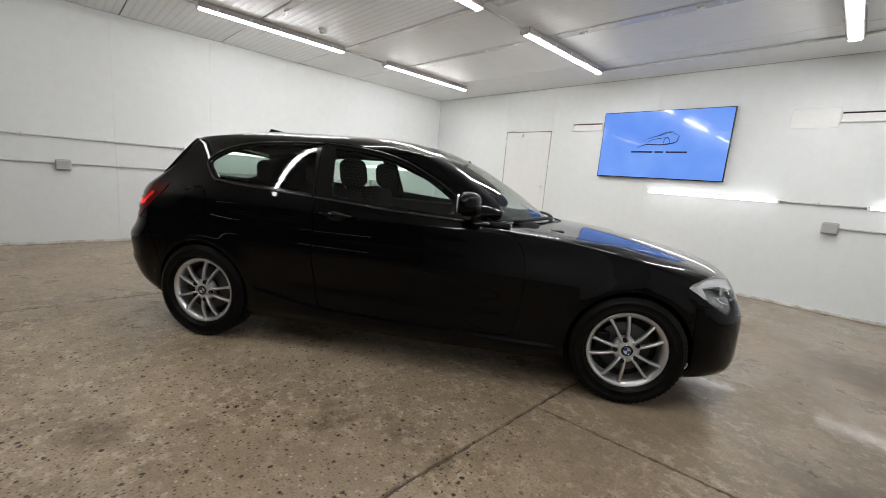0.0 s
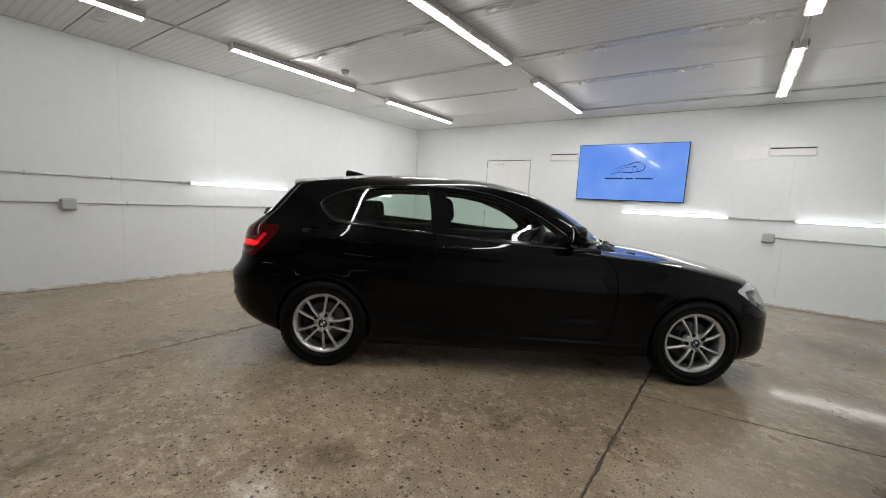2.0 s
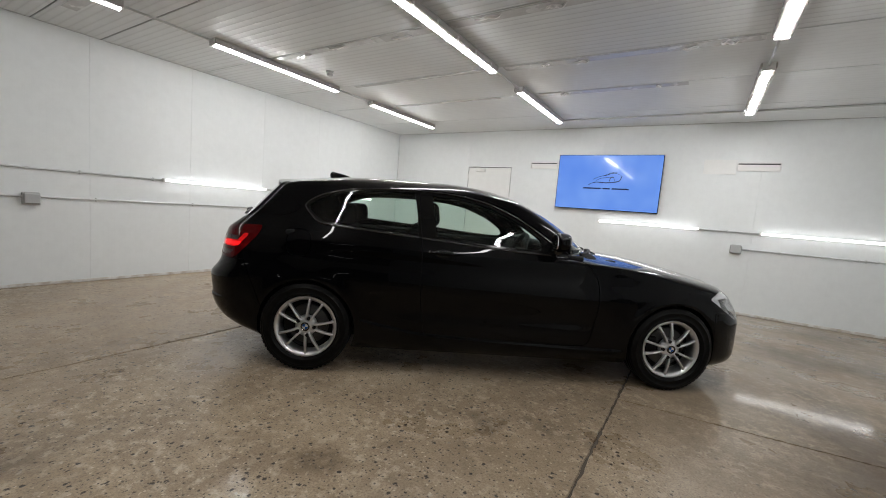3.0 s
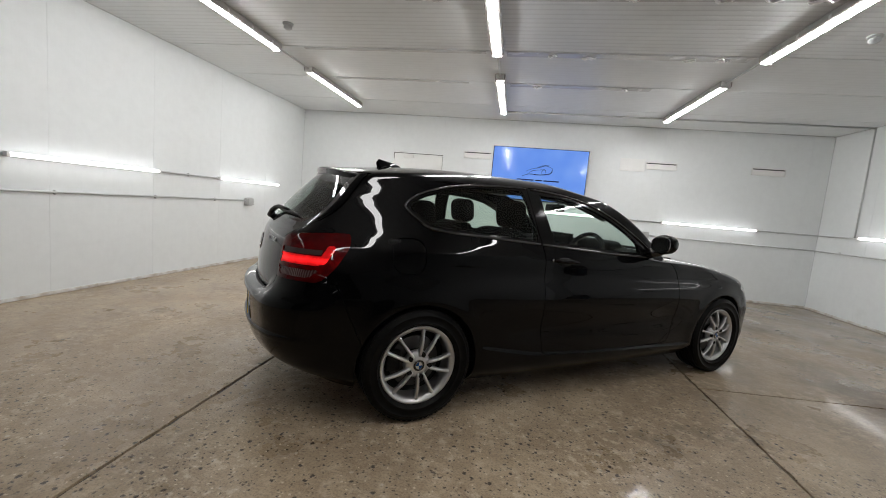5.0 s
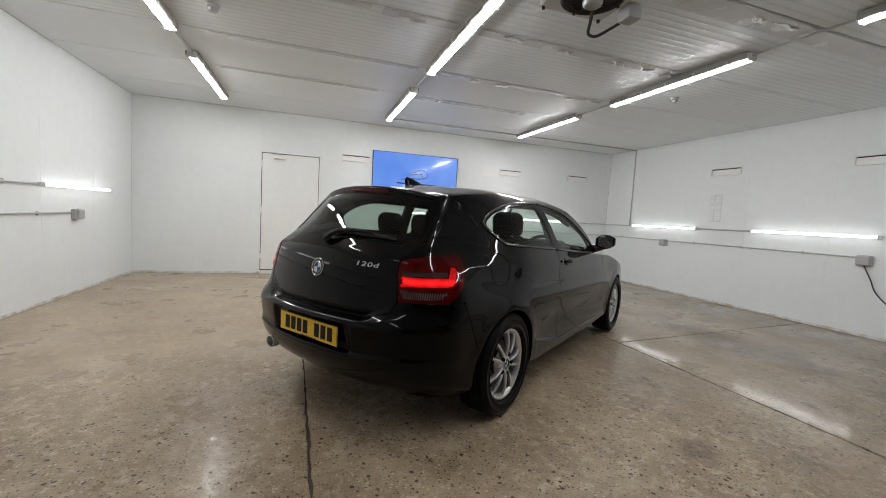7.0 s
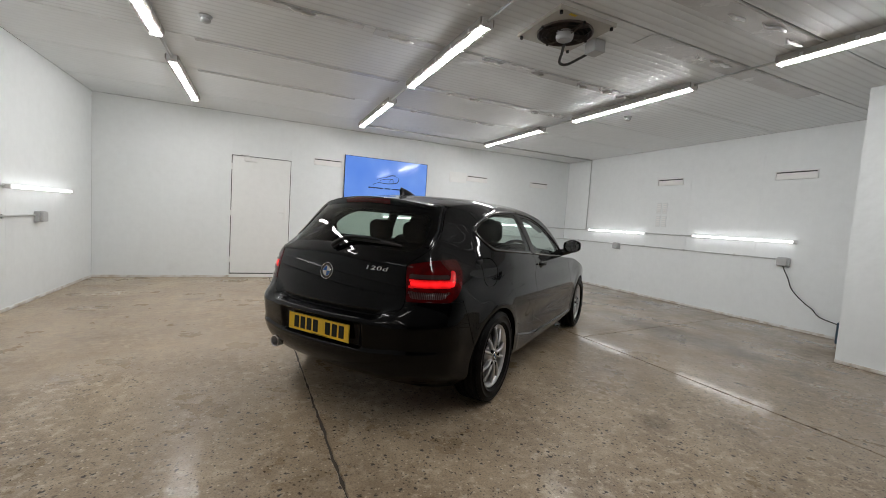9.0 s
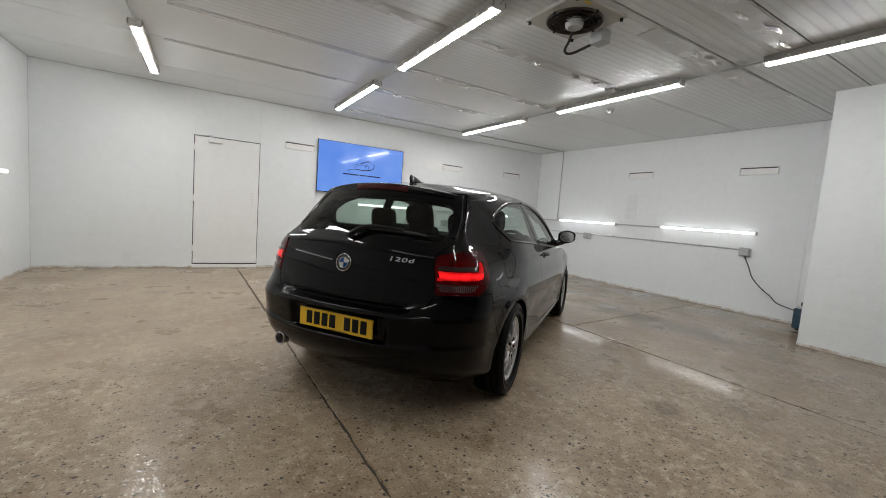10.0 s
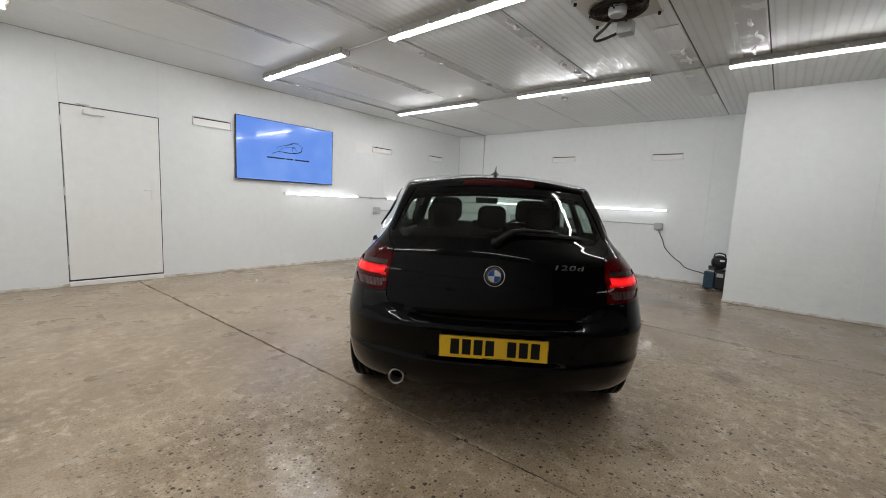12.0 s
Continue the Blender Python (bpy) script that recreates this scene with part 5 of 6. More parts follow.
def make_spoiler():
    bm = bmesh.new()
    rings = []
    for k in range(41):
        y = -0.540 + 1.08 * k / 40
        e = max(0.0, (abs(y) - 0.475) / 0.065)
        x = tip(y) + 0.06 * e * e
        drop = 0.20 * y * y + 0.020 * e * e
        thick = 0.058 * (1 - 0.70 * e)
        ring = [(-0.20 + 0.25 * y * y, 1.3925 - 1.10 * drop), (-0.30 + 0.25 * y * y, 1.380 - drop), (x + 0.030, 1.370 - drop), (x + 0.006, 1.367 - drop), (x, 1.361 - drop),
                (x + 0.004, 1.352 - thick - drop), (x + 0.012, 1.346 - thick - drop), (x + 0.075, 1.338 - thick - drop), (x + 0.12, 1.345 - thick - drop)]
        rings.append([bm.verts.new((px, y, pz)) for px, pz in ring])
    n = len(rings[0])
    for a, b in zip(rings, rings[1:]):
        for k in range(n - 1):
            bm.faces.new((a[k], a[k + 1], b[k + 1], b[k]))
    bm.faces.new(rings[0])
    bm.faces.new(rings[-1][::-1])
    bmesh.ops.recalc_face_normals(bm, faces=bm.faces[:])
    sp = part("roof_spoiler", bm, PAINT, tailgate, "black roof spoiler with a brake light strip", True)
    bm = bmesh.new()
    rows = []
    for k in range(17):
        y = -0.195 + 0.39 * k / 16
        x, d = tip(y) - 0.0015, 0.20 * y * y
        rows.append([bm.verts.new((x + dx, y, z - d)) for dx, z in ((0.004, 1.3600), (0.0, 1.356), (0.003, 1.326), (0.008, 1.322))])
    for a, b in zip(rows, rows[1:]):
        for k in range(3):
            bm.faces.new((a[k], b[k], b[k + 1], a[k + 1]))
    part("brake_light", bm, BRAKE_LENS, sp, "dark red brake light strip", True)


make_spoiler()


def make_fin():
    bm = bmesh.new()
    rings = []
    for k in range(11):
        t = k / 10
        x = -0.062 + 0.172 * t
        h = 0.064 * (1 - t) ** 0.75 * min(1.0, 0.55 + t * 5)
        w = 0.032 * math.sin(math.pi * min(1, 0.28 + 0.72 * (1 - t))) ** 0.8 + 0.001
        z = 1.404 + 0.022 * t
        lean = -0.012 * (1 - t)
        rings.append([bm.verts.new((x + lean * q, w * a, z + (h + 0.003) * q)) for a, q in ((-1, -0.15), (-0.85, 0.10), (-0.30, 0.45), (-0.12, 0.92), (0, 1.0), (0.12, 0.92), (0.30, 0.45), (0.85, 0.10), (1, -0.15))])
    for a, b in zip(rings, rings[1:]):
        for k in range(8):
            bm.faces.new((a[k], b[k], b[k + 1], a[k + 1]))
    bm.faces.new(rings[0])
    bm.faces.new(rings[-1][::-1])
    bmesh.ops.recalc_face_normals(bm, faces=bm.faces[:])
    part("roof_aerial", bm, PAINT, roof, "shark-fin roof aerial", True)


make_fin()


def make_mirror(side):
    """side -1: right."""
    bm = bmesh.new()
    n, rings = 20, []
    for t in np.linspace(0, 1, 12):
        e = math.sin(math.pi * (0.12 + 0.80 * t)) ** 0.55
        y = 0.852 + 0.172 * t
        cx, cz = 1.735 - 0.012 * t, 1.048 + 0.010 * t
        rx, rz = 0.080 * e, (0.066 + 0.004 * t) * e
        ring = []
        for k in range(n):
            a = k * math.tau / n
            c, s = math.cos(a), math.sin(a)
            px = rx * math.copysign(abs(c) ** 0.6, c)
            if px < 0:
                px *= 0.45
            ring.append(bm.verts.new((cx + px, side * y, cz + rz * math.copysign(abs(s) ** 0.75, s))))
        rings.append(ring)
    for a, b in zip(rings, rings[1:]):
        for k in range(n):
            bm.faces.new((a[k], a[(k + 1) % n], b[(k + 1) % n], b[k]))
    bm.faces.new(rings[0])
    bm.faces.new(rings[-1][::-1])
    bmesh.ops.recalc_face_normals(bm, faces=bm.faces[:])
    h = part("door_mirror", bm, PAINT, car, "black door mirror", True)
    bm = bmesh.new()
    pts = [bm.verts.new((1.694 - 0.0025, side * (0.946 + 0.067 * math.copysign(abs(math.cos(a)) ** 0.6, math.cos(a))), 1.052 + 0.051 * math.copysign(abs(math.sin(a)) ** 0.7, math.sin(a)))) for a in np.linspace(0, math.tau, 33)[:-1]]
    bm.faces.new(pts)
    bmesh.ops.recalc_face_normals(bm, faces=bm.faces[:])
    bmesh.ops.solidify(bm, geom=bm.faces[:], thickness=0.006)
    part("mirror_glass", bm, CHROME, h, "mirror glass")
    part("indicator", box_bm(1.782, 1.796, min(side * 0.90, side * 0.965), max(side * 0.90, side * 0.965), 1.036, 1.046, 0.004, 2), BADGE_WHITE, h, "clear indicator strip")
    part("mirror_arm", tube_bm(((1.73, side * 0.80, 0.972), (1.735, side * 0.86, 0.985), (1.735, side * 0.925, 1.005)), (0.045, 0.034, 0.028), 12), GLOSS_BLACK, h, "", True)


make_mirror(-1)
make_mirror(1)


def make_handle(side):
    w = float(side_width(np.array([0.94]), np.array([0.905]))[0])
    pts = []
    for t in np.linspace(0, 1, 13):
        pts.append((0.842 + 0.20 * t, side * (w + 0.004 + 0.028 * math.sin(math.pi * t) ** 0.6), 0.912 - 0.004 * t))
    h = part("door_handle", tube_bm(pts, [0.010 + 0.004 * math.sin(math.pi * k / 12) for k in range(13)], 10), PAINT, car, "black pull handle", True)
    bm = lathe_bm(((0.0005, -0.006), (0.030, -0.004), (0.042, 0.004)), 24, "Y")
    bmesh.ops.scale(bm, verts=bm.verts, vec=(1.6, -side, 0.75))
    bmesh.ops.translate(bm, verts=bm.verts, vec=(0.935, side * (w + 0.001), 0.900))
    part("handle_cup", bm, MATT_BLACK, h, "", True)
    bm = lathe_bm(((0.0005, 0.004), (0.008, 0.003), (0.010, 0.0)), 16, "Y")
    bmesh.ops.scale(bm, verts=bm.verts, vec=(1, side, 1))
    bmesh.ops.translate(bm, verts=bm.verts, vec=(0.842, side * (w + 0.006), 0.912))
    part("lock_barrel", bm, CHROME, h, "", True)


BELT = material("satin_window_moulding", (0.03, 0.03, 0.03), 0.22, 0.0, 0.3)
make_handle(-1)
make_handle(1)

# slim bright-edged mouldings under the side windows
belt = curve((-0.02, 0.05, 0.40, 0.83, 1.36, 1.70), (1.088, 1.054, 1.027, 0.9985, 0.963, 0.951))
for side in (-1, 1):
    for x0, x1 in ((0.0, 0.755), (0.775, 1.71)):
        xs = np.linspace(x0, x1, 24)
        pts = [(x, side * (float(side_width(x, float(belt(x)))) + 0.002), float(belt(x))) for x in xs]
        part("window_moulding", tube_bm(pts, 0.0075, 8), BELT, car, "slim satin window moulding", True)


# rounded moulding round each side window, split at the door


def window_ring(side, rear):
    loop = outline([tuple(p) for p in WINDOW_BAND[::5]], 6)
    mid = loop.mean(0)
    pts = []
    for x, z in loop:
        x, z = x + (x - mid[0]) * 0.004, z + (z - mid[1]) * 0.02
        pts.append((x, side * (float(side_width(np.array([x]), np.array([z]))[0]) + 0.002), z))
    keep = [p[0] < 0.755 if rear else p[0] > 0.775 for p in pts]
    first = next(i for i in range(len(pts)) if keep[i] and not keep[i - 1])
    run = []
    for k in range(len(pts)):
        i = (first + k) % len(pts)
        if not keep[i]:
            break
        run.append(pts[i])
    return tube_bm(run, 0.0075, 10)


for side in (-1, 1):
    for rear in (True, False):
        part("window_surround", window_ring(side, rear), GLOSS_BLACK, car, "rounded gloss black window surround", True)


def make_blade(side):
    """A gloss black fin down the side of the rear window, from the spoiler to the window's foot."""
    bm = bmesh.new()
    rings = []
    for z in np.linspace(1.065, 1.322, 22):
        t = (z - 1.065) / 0.257
        o = float(tail_edge(z)) - 0.010
        i = o - 0.022 - 0.034 * t
        ring = []
        for y, d in ((i, -0.015), (i, 0.004), (i + 0.003, 0.006), (o - 0.005, 0.007 + 0.005 * t), (o - 0.002, 0.005 + 0.005 * t), (o, -0.004), (o, -0.060)):
            ring.append(bm.verts.new((tail_x(y, z) - d, side * y, z)))
        rings.append(ring)
    for a, b in zip(rings, rings[1:]):
        for k in range(6):
            bm.faces.new((a[k], a[k + 1], b[k + 1], b[k]))
    bm.faces.new(rings[0])
    bm.faces.new(rings[-1][::-1])
    bmesh.ops.recalc_face_normals(bm, faces=bm.faces[:])
    part("spoiler_blade", bm, PAINT, tailgate, "gloss black fin beside the rear window")


make_blade(-1)
make_blade(1)


def make_wiper():
    z0 = 1.028
    x0 = tail_x(0, z0)
    hubbm = lathe_bm(((0.0005, 0.0), (0.018, -0.004), (0.024, -0.016), (0.018, -0.030), (0.0005, -0.034)), 20, "X")
    bmesh.ops.translate(hubbm, verts=hubbm.verts, vec=(x0 + 0.012, 0.012, z0 + 0.006))
    w = part("rear_wiper", hubbm, MATT_BLACK, tailgate, "black rear wiper parked on the window", True)
    arm = [(x0 - 0.022, 0.012, z0 + 0.006)]
    for y, z, o in ((-0.03, 1.066, 0.040), (-0.07, 1.088, 0.042), (-0.12, 1.096, 0.040), (-0.22, 1.094, 0.036), (-0.30, 1.088, 0.030)):
        arm.append((tail_x(y, z) - o, y, z))
    part("wiper_arm", tube_bm(arm, (0.017, 0.016, 0.014, 0.012, 0.009, 0.007), 8), MATT_BLACK, w, "", True)
    blade = [(tail_x(y, z) - 0.012, y, z) for y, z in ((-0.05, 1.083), (-0.15, 1.083), (-0.25, 1.080), (-0.35, 1.073), (-0.43, 1.064))]
    part("wiper_blade", tube_bm(blade, (0.006, 0.011, 0.012, 0.010, 0.006), 6), RUBBER, w, "", True)


make_wiper()


def plate_yellow():
    m = material("yellow_plate", (0.80, 0.50, 0.015), 0.30, 0.0, 0.3)
    n = Nodes(m)
    c = n.mix(n.ramp(n.noise(25.0, 5.0, 0.7), (0.55, 0.0), (0.8, 0.35)), (0.80, 0.50, 0.015), (0.45, 0.28, 0.03))
    n.color(c)
    return m


PLATE = plate_yellow()
px = -0.8435
plate = part("number_plate", box_bm(px, px + 0.004, -0.26, 0.26, 0.478, 0.589, 0.0015, 1), PLATE, rear_bumper, "yellow number plate with dark bars")
bars = [-0.206 + 0.056 * k for k in range(4)] + [0.066 + 0.056 * k for k in range(3)]
for y in bars:
    part("plate_bar", box_bm(px - 0.0012, px + 0.001, -y - 0.042, -y, 0.496, 0.572), MATT_BLACK, plate)
part("plate_line", box_bm(px - 0.001, px + 0.001, -0.09, 0.05, 0.4815, 0.4850), MATT_BLACK, plate)
for z0, z1, y0, y1 in ((0.5865, 0.5885, -0.258, 0.258), (0.4785, 0.4800, -0.258, 0.258)):
    part("plate_edge", box_bm(px - 0.001, px + 0.001, y0, y1, z0, z1), MATT_BLACK, plate)
for y in (-0.258, 0.2565):
    part("plate_edge", box_bm(px - 0.001, px + 0.001, y, y + 0.0015, 0.480, 0.5865), MATT_BLACK, plate)

slope = (tail_x(0, 0.93) - tail_x(0, 0.82)) / 0.11
up = Vector((slope, 0, 1)).normalized()
out = Vector((-1, 0, slope)).normalized()
badge_at = Vector((tail_x(0.012, 0.873) + 0.001, 0.012, 0.873))
roundel(tailgate, Matrix((( 0, up.x, out.x, badge_at.x), (-1, up.y, out.y, badge_at.y), (0, up.z, out.z, badge_at.z), (0, 0, 0, 1))), 0.0515)


def lettering(text, size, m, mat, parent, depth=0.002, label="", slant=0.0):
    c = bpy.data.curves.new("lettering", "FONT")
    c.body, c.size, c.extrude, c.shear = text, size, depth, slant
    c.align_x, c.align_y = "CENTER", "CENTER"
    c.space_character = 1.12
    tmp = bpy.data.objects.new("lettering", c)
    me = bpy.data.meshes.new_from_object(tmp)
    bpy.data.objects.remove(tmp)
    me.materials.append(mat)
    o = new("lettering", me)
    o.parent = parent
    o.matrix_basis = m
    if label:
        o["label"] = label
    return o


at = Vector((tail_x(-0.345, 0.926) - 0.003, -0.345, 0.926))
bow = 2 * 0.255 * 0.345
across = Vector((bow, -1, 0)).normalized()
out2 = across.cross(up).normalized()
lettering("120d", 0.050, Matrix(((across.x, up.x, out2.x, at.x), (across.y, up.y, out2.y, at.y), (across.z, up.z, out2.z, at.z), (0, 0, 0, 1))) @ Matrix.Diagonal((1.42, 0.70, 1, 1)), SATIN, tailgate, 0.002, "small chrome model lettering", 0.15)

SOOT = material("sooty_steel", (0.34, 0.33, 0.32), 0.28, 0.9)
pipe_bm = lathe_bm(((0.030, 0.22), (0.034, 0.21), (0.0345, 0.012), (0.0335, 0.002), (0.031, 0.0), (0.029, 0.004), (0.028, 0.14), (0.0005, 0.14)), 28, "X")
bmesh.ops.scale(pipe_bm, verts=pipe_bm.verts, vec=(1, 1.15, 1.15))
bmesh.ops.translate(pipe_bm, verts=pipe_bm.verts, vec=(-0.775, 0.478, 0.327))
tail_pipe = part("exhaust_tip", pipe_bm, SOOT, car, "steel exhaust tip", True)
lip_bm = lathe_bm(((0.0285, 0.004), (0.0300, -0.002), (0.0335, -0.002), (0.0352, 0.005), (0.0350, 0.03)), 28, "X")
bmesh.ops.scale(lip_bm, verts=lip_bm.verts, vec=(1, 1.15, 1.15))
bmesh.ops.translate(lip_bm, verts=lip_bm.verts, vec=(-0.776, 0.478, 0.327))
part("pipe_lip", lip_bm, SATIN, tail_pipe, "bright rolled lip", True)
# reflectors low in the bumper and the cowl with its wiper
part("scuttle", box_bm(2.02, 2.30, -0.62, 0.62, 0.90, 0.925, 0.01, 2), MATT_BLACK, car)
for y0, y1 in ((0.58, -0.02), (-0.10, -0.66)):
    pts = [(float(nose_line(0.955) - nose_bow(0.955) * y * y) + 0.03, y, 0.958 + 0.012 * math.sin(k / 8 * math.pi)) for k, y in enumerate(np.linspace(y0, y1, 9))]
    part("front_wiper", tube_bm(pts, 0.011, 8), MATT_BLACK, car, "", True)


# ---- cabin ----
def cushion(x, y, z, sx, sy, sz, ry=0.0, bevel=0.05):
    b = min(bevel, sx * 0.45, sy * 0.45, sz * 0.45)
    bm = box_bm(-sx / 2, sx / 2, -sy / 2, sy / 2, -sz / 2, sz / 2, b, 4)
    bmesh.ops.transform(bm, matrix=pose(x, y, z, 0, ry, 0), verts=bm.verts)
    return bm


for y in (-0.365, 0.365):
    seat = part("front_seat", cushion(1.02, y, 0.48, 0.52, 0.50, 0.18, -6), CLOTH, car, "charcoal cloth front seat", True)
    part("backrest", cushion(0.80, y, 0.79, 0.15, 0.49, 0.56, -12), CLOTH, seat, "", True)
    part("headrest", cushion(0.835, y, 1.165, 0.135, 0.265, 0.20, -8, 0.06), CLOTH, seat, "", True)
    for d in (-0.06, 0.06):
        part("headrest_post", tube_bm(((0.78, y + d, 1.0), (0.82, y + d, 1.12)), 0.007, 8), STEEL, seat, "", True)
bench = part("rear_bench", cushion(0.36, 0, 0.50, 0.50, 1.12, 0.20, -5), CLOTH, car, "charcoal cloth rear bench", True)
part("backrest", cushion(0.10, 0, 0.79, 0.16, 1.14, 0.50, -18), CLOTH, bench, "", True)
for y, w in ((-0.345, 0.215), (0.0, 0.20), (0.345, 0.215)):
    part("headrest", cushion(0.165, y, 1.125, 0.125, w, 0.17, -6, 0.056), CLOTH, bench, "", True)
part("parcel_shelf", box_bm(-0.66, 0.02, -0.58, 0.58, 0.935, 0.955, 0.008, 2), CABIN, car)
part("boot_lining", box_bm(-0.68, -0.62, -0.50, 0.50, 0.30, 0.93, 0.01, 2), CABIN, car)
dash = part("dashboard", cushion(1.92, 0, 0.84, 0.52, 1.34, 0.26, 4, 0.09), CABIN, car, "", True)
part("instrument_hood", cushion(1.72, -0.37, 0.985, 0.16, 0.36, 0.09, 0, 0.04), CABIN, dash, "", True)
part("centre_display", box_bm(1.66, 1.69, -0.12, 0.14, 0.955, 1.045, 0.008, 2), GLOSS_BLACK, dash)
part("cabin_floor", box_bm(0.0, 2.25, -0.70, 0.70, 0.275, 0.31, 0.01, 2), CABIN, car)
part("centre_console", cushion(1.35, 0, 0.46, 0.95, 0.22, 0.36, 0, 0.05), CABIN, car, "", True)
ring = [Vector((0, 0.185 * math.cos(a), 0.185 * math.sin(a))) for a in np.linspace(0, math.tau, 33)]
wheel_m = pose(1.56, -0.37, 0.895, 0, 24, 0)
bm = tube_bm(ring, 0.017, 10)
bmesh.ops.transform(bm, matrix=wheel_m, verts=bm.verts)
steer = part("steering_wheel", bm, CABIN, car, "", True)
for a in (0, 180, 270):
    c, s = math.cos(radians(a)), math.sin(radians(a))
    bm = tube_bm(((0.02, 0, 0), (0.012, 0.09 * c, 0.09 * s), (0, 0.18 * c, 0.18 * s)), (0.035, 0.022, 0.016), 8)
    bmesh.ops.transform(bm, matrix=wheel_m, verts=bm.verts)
    part("steering_spoke", bm, CABIN, steer, "", True)
bm = cushion(0.02, 0, 0, 0.06, 0.15, 0.14, 0, 0.03)
bmesh.ops.transform(bm, matrix=wheel_m, verts=bm.verts)
part("steering_boss", bm, CABIN, steer, "", True)
part("rear_view_mirror", add_bm(cushion(1.55, 0.0, 1.255, 0.035, 0.23, 0.062, 0, 0.016), tube_bm(((1.56, 0, 1.27), (1.62, 0, 1.32)), 0.012, 8)), CABIN, car, "", True)
# lining of roof, pillars and doors, so that the cabin reads as trimmed
bm = bmesh.new()
rows = []
for x in np.linspace(-0.34, 1.30, 18):
    zt = 1.385 - 0.10 * ((x - 0.7) / 1.1) ** 2
    rows.append([bm.verts.new((x, y, zt - 0.13 * y * y)) for y in np.linspace(-0.47, 0.47, 15)])
for a, b in zip(rows, rows[1:]):
    for k in range(14):
        bm.faces.new((a[k], a[k + 1], b[k + 1], b[k]))
bmesh.ops.solidify(bm, geom=bm.faces[:], thickness=0.01)
LINING = material("grey_headlining", (0.20, 0.20, 0.19), 0.9)
part("headlining", bm, LINING, car, "", True)
for s in (-1, 1):
    rail = [(x, s * (float(side_width(np.array([x]), np.array([z]))[0]) - 0.050), z) for x, z in ((0.02, 1.262), (0.15, 1.300), (0.40, 1.318), (0.75, 1.324), (1.02, 1.306), (1.22, 1.268), (1.42, 1.190))]
    part("cant_rail_lining", tube_bm(rail, (0.020, 0.026, 0.030, 0.030, 0.028, 0.024, 0.020), 10), CABIN, car, "", True)
    part("door_lining", cushion(1.38, s * 0.755, 0.68, 1.20, 0.05, 0.55, 0, 0.02), CABIN, car, "", True)
    part("side_lining", cushion(0.28, s * 0.735, 0.75, 0.95, 0.06, 0.48, 0, 0.02), CABIN, car, "", True)
    bm = bmesh.new()
    top = [(0.80, 0.655, 1.29), (0.83, 0.755, 1.05), (0.83, 0.78, 0.95)]
    for dx, (x, y, z) in ((0, top[0]), (0, top[1]), (0, top[2])):
        bm.verts.new((x - 0.085, s * y, z))
        bm.verts.new((x + 0.015, s * y, z))
    bm.verts.ensure_lookup_table()
    for k in (0, 2):
        bm.faces.new((bm.verts[k], bm.verts[k + 1], bm.verts[k + 3], bm.verts[k + 2]))
    bmesh.ops.solidify(bm, geom=bm.faces[:], thickness=0.03)
    part("pillar_lining", bm, CABIN, car)


# ---- the screen on the north wall ----
def screen_glow():
    m = material("lit_blue_screen", (0.02, 0.03, 0.06), 0.12, 0.0, 0.3)
    n = Nodes(m)
    c = n.ramp(n.noise(1.4, 2.0), (0.35, (0.10, 0.25, 0.80)), (0.65, (0.17, 0.34, 0.86)))
    n.join(c, n.b.inputs["Emission Color"])
    n.b.inputs["Emission Strength"].default_value = 0.95
    return m


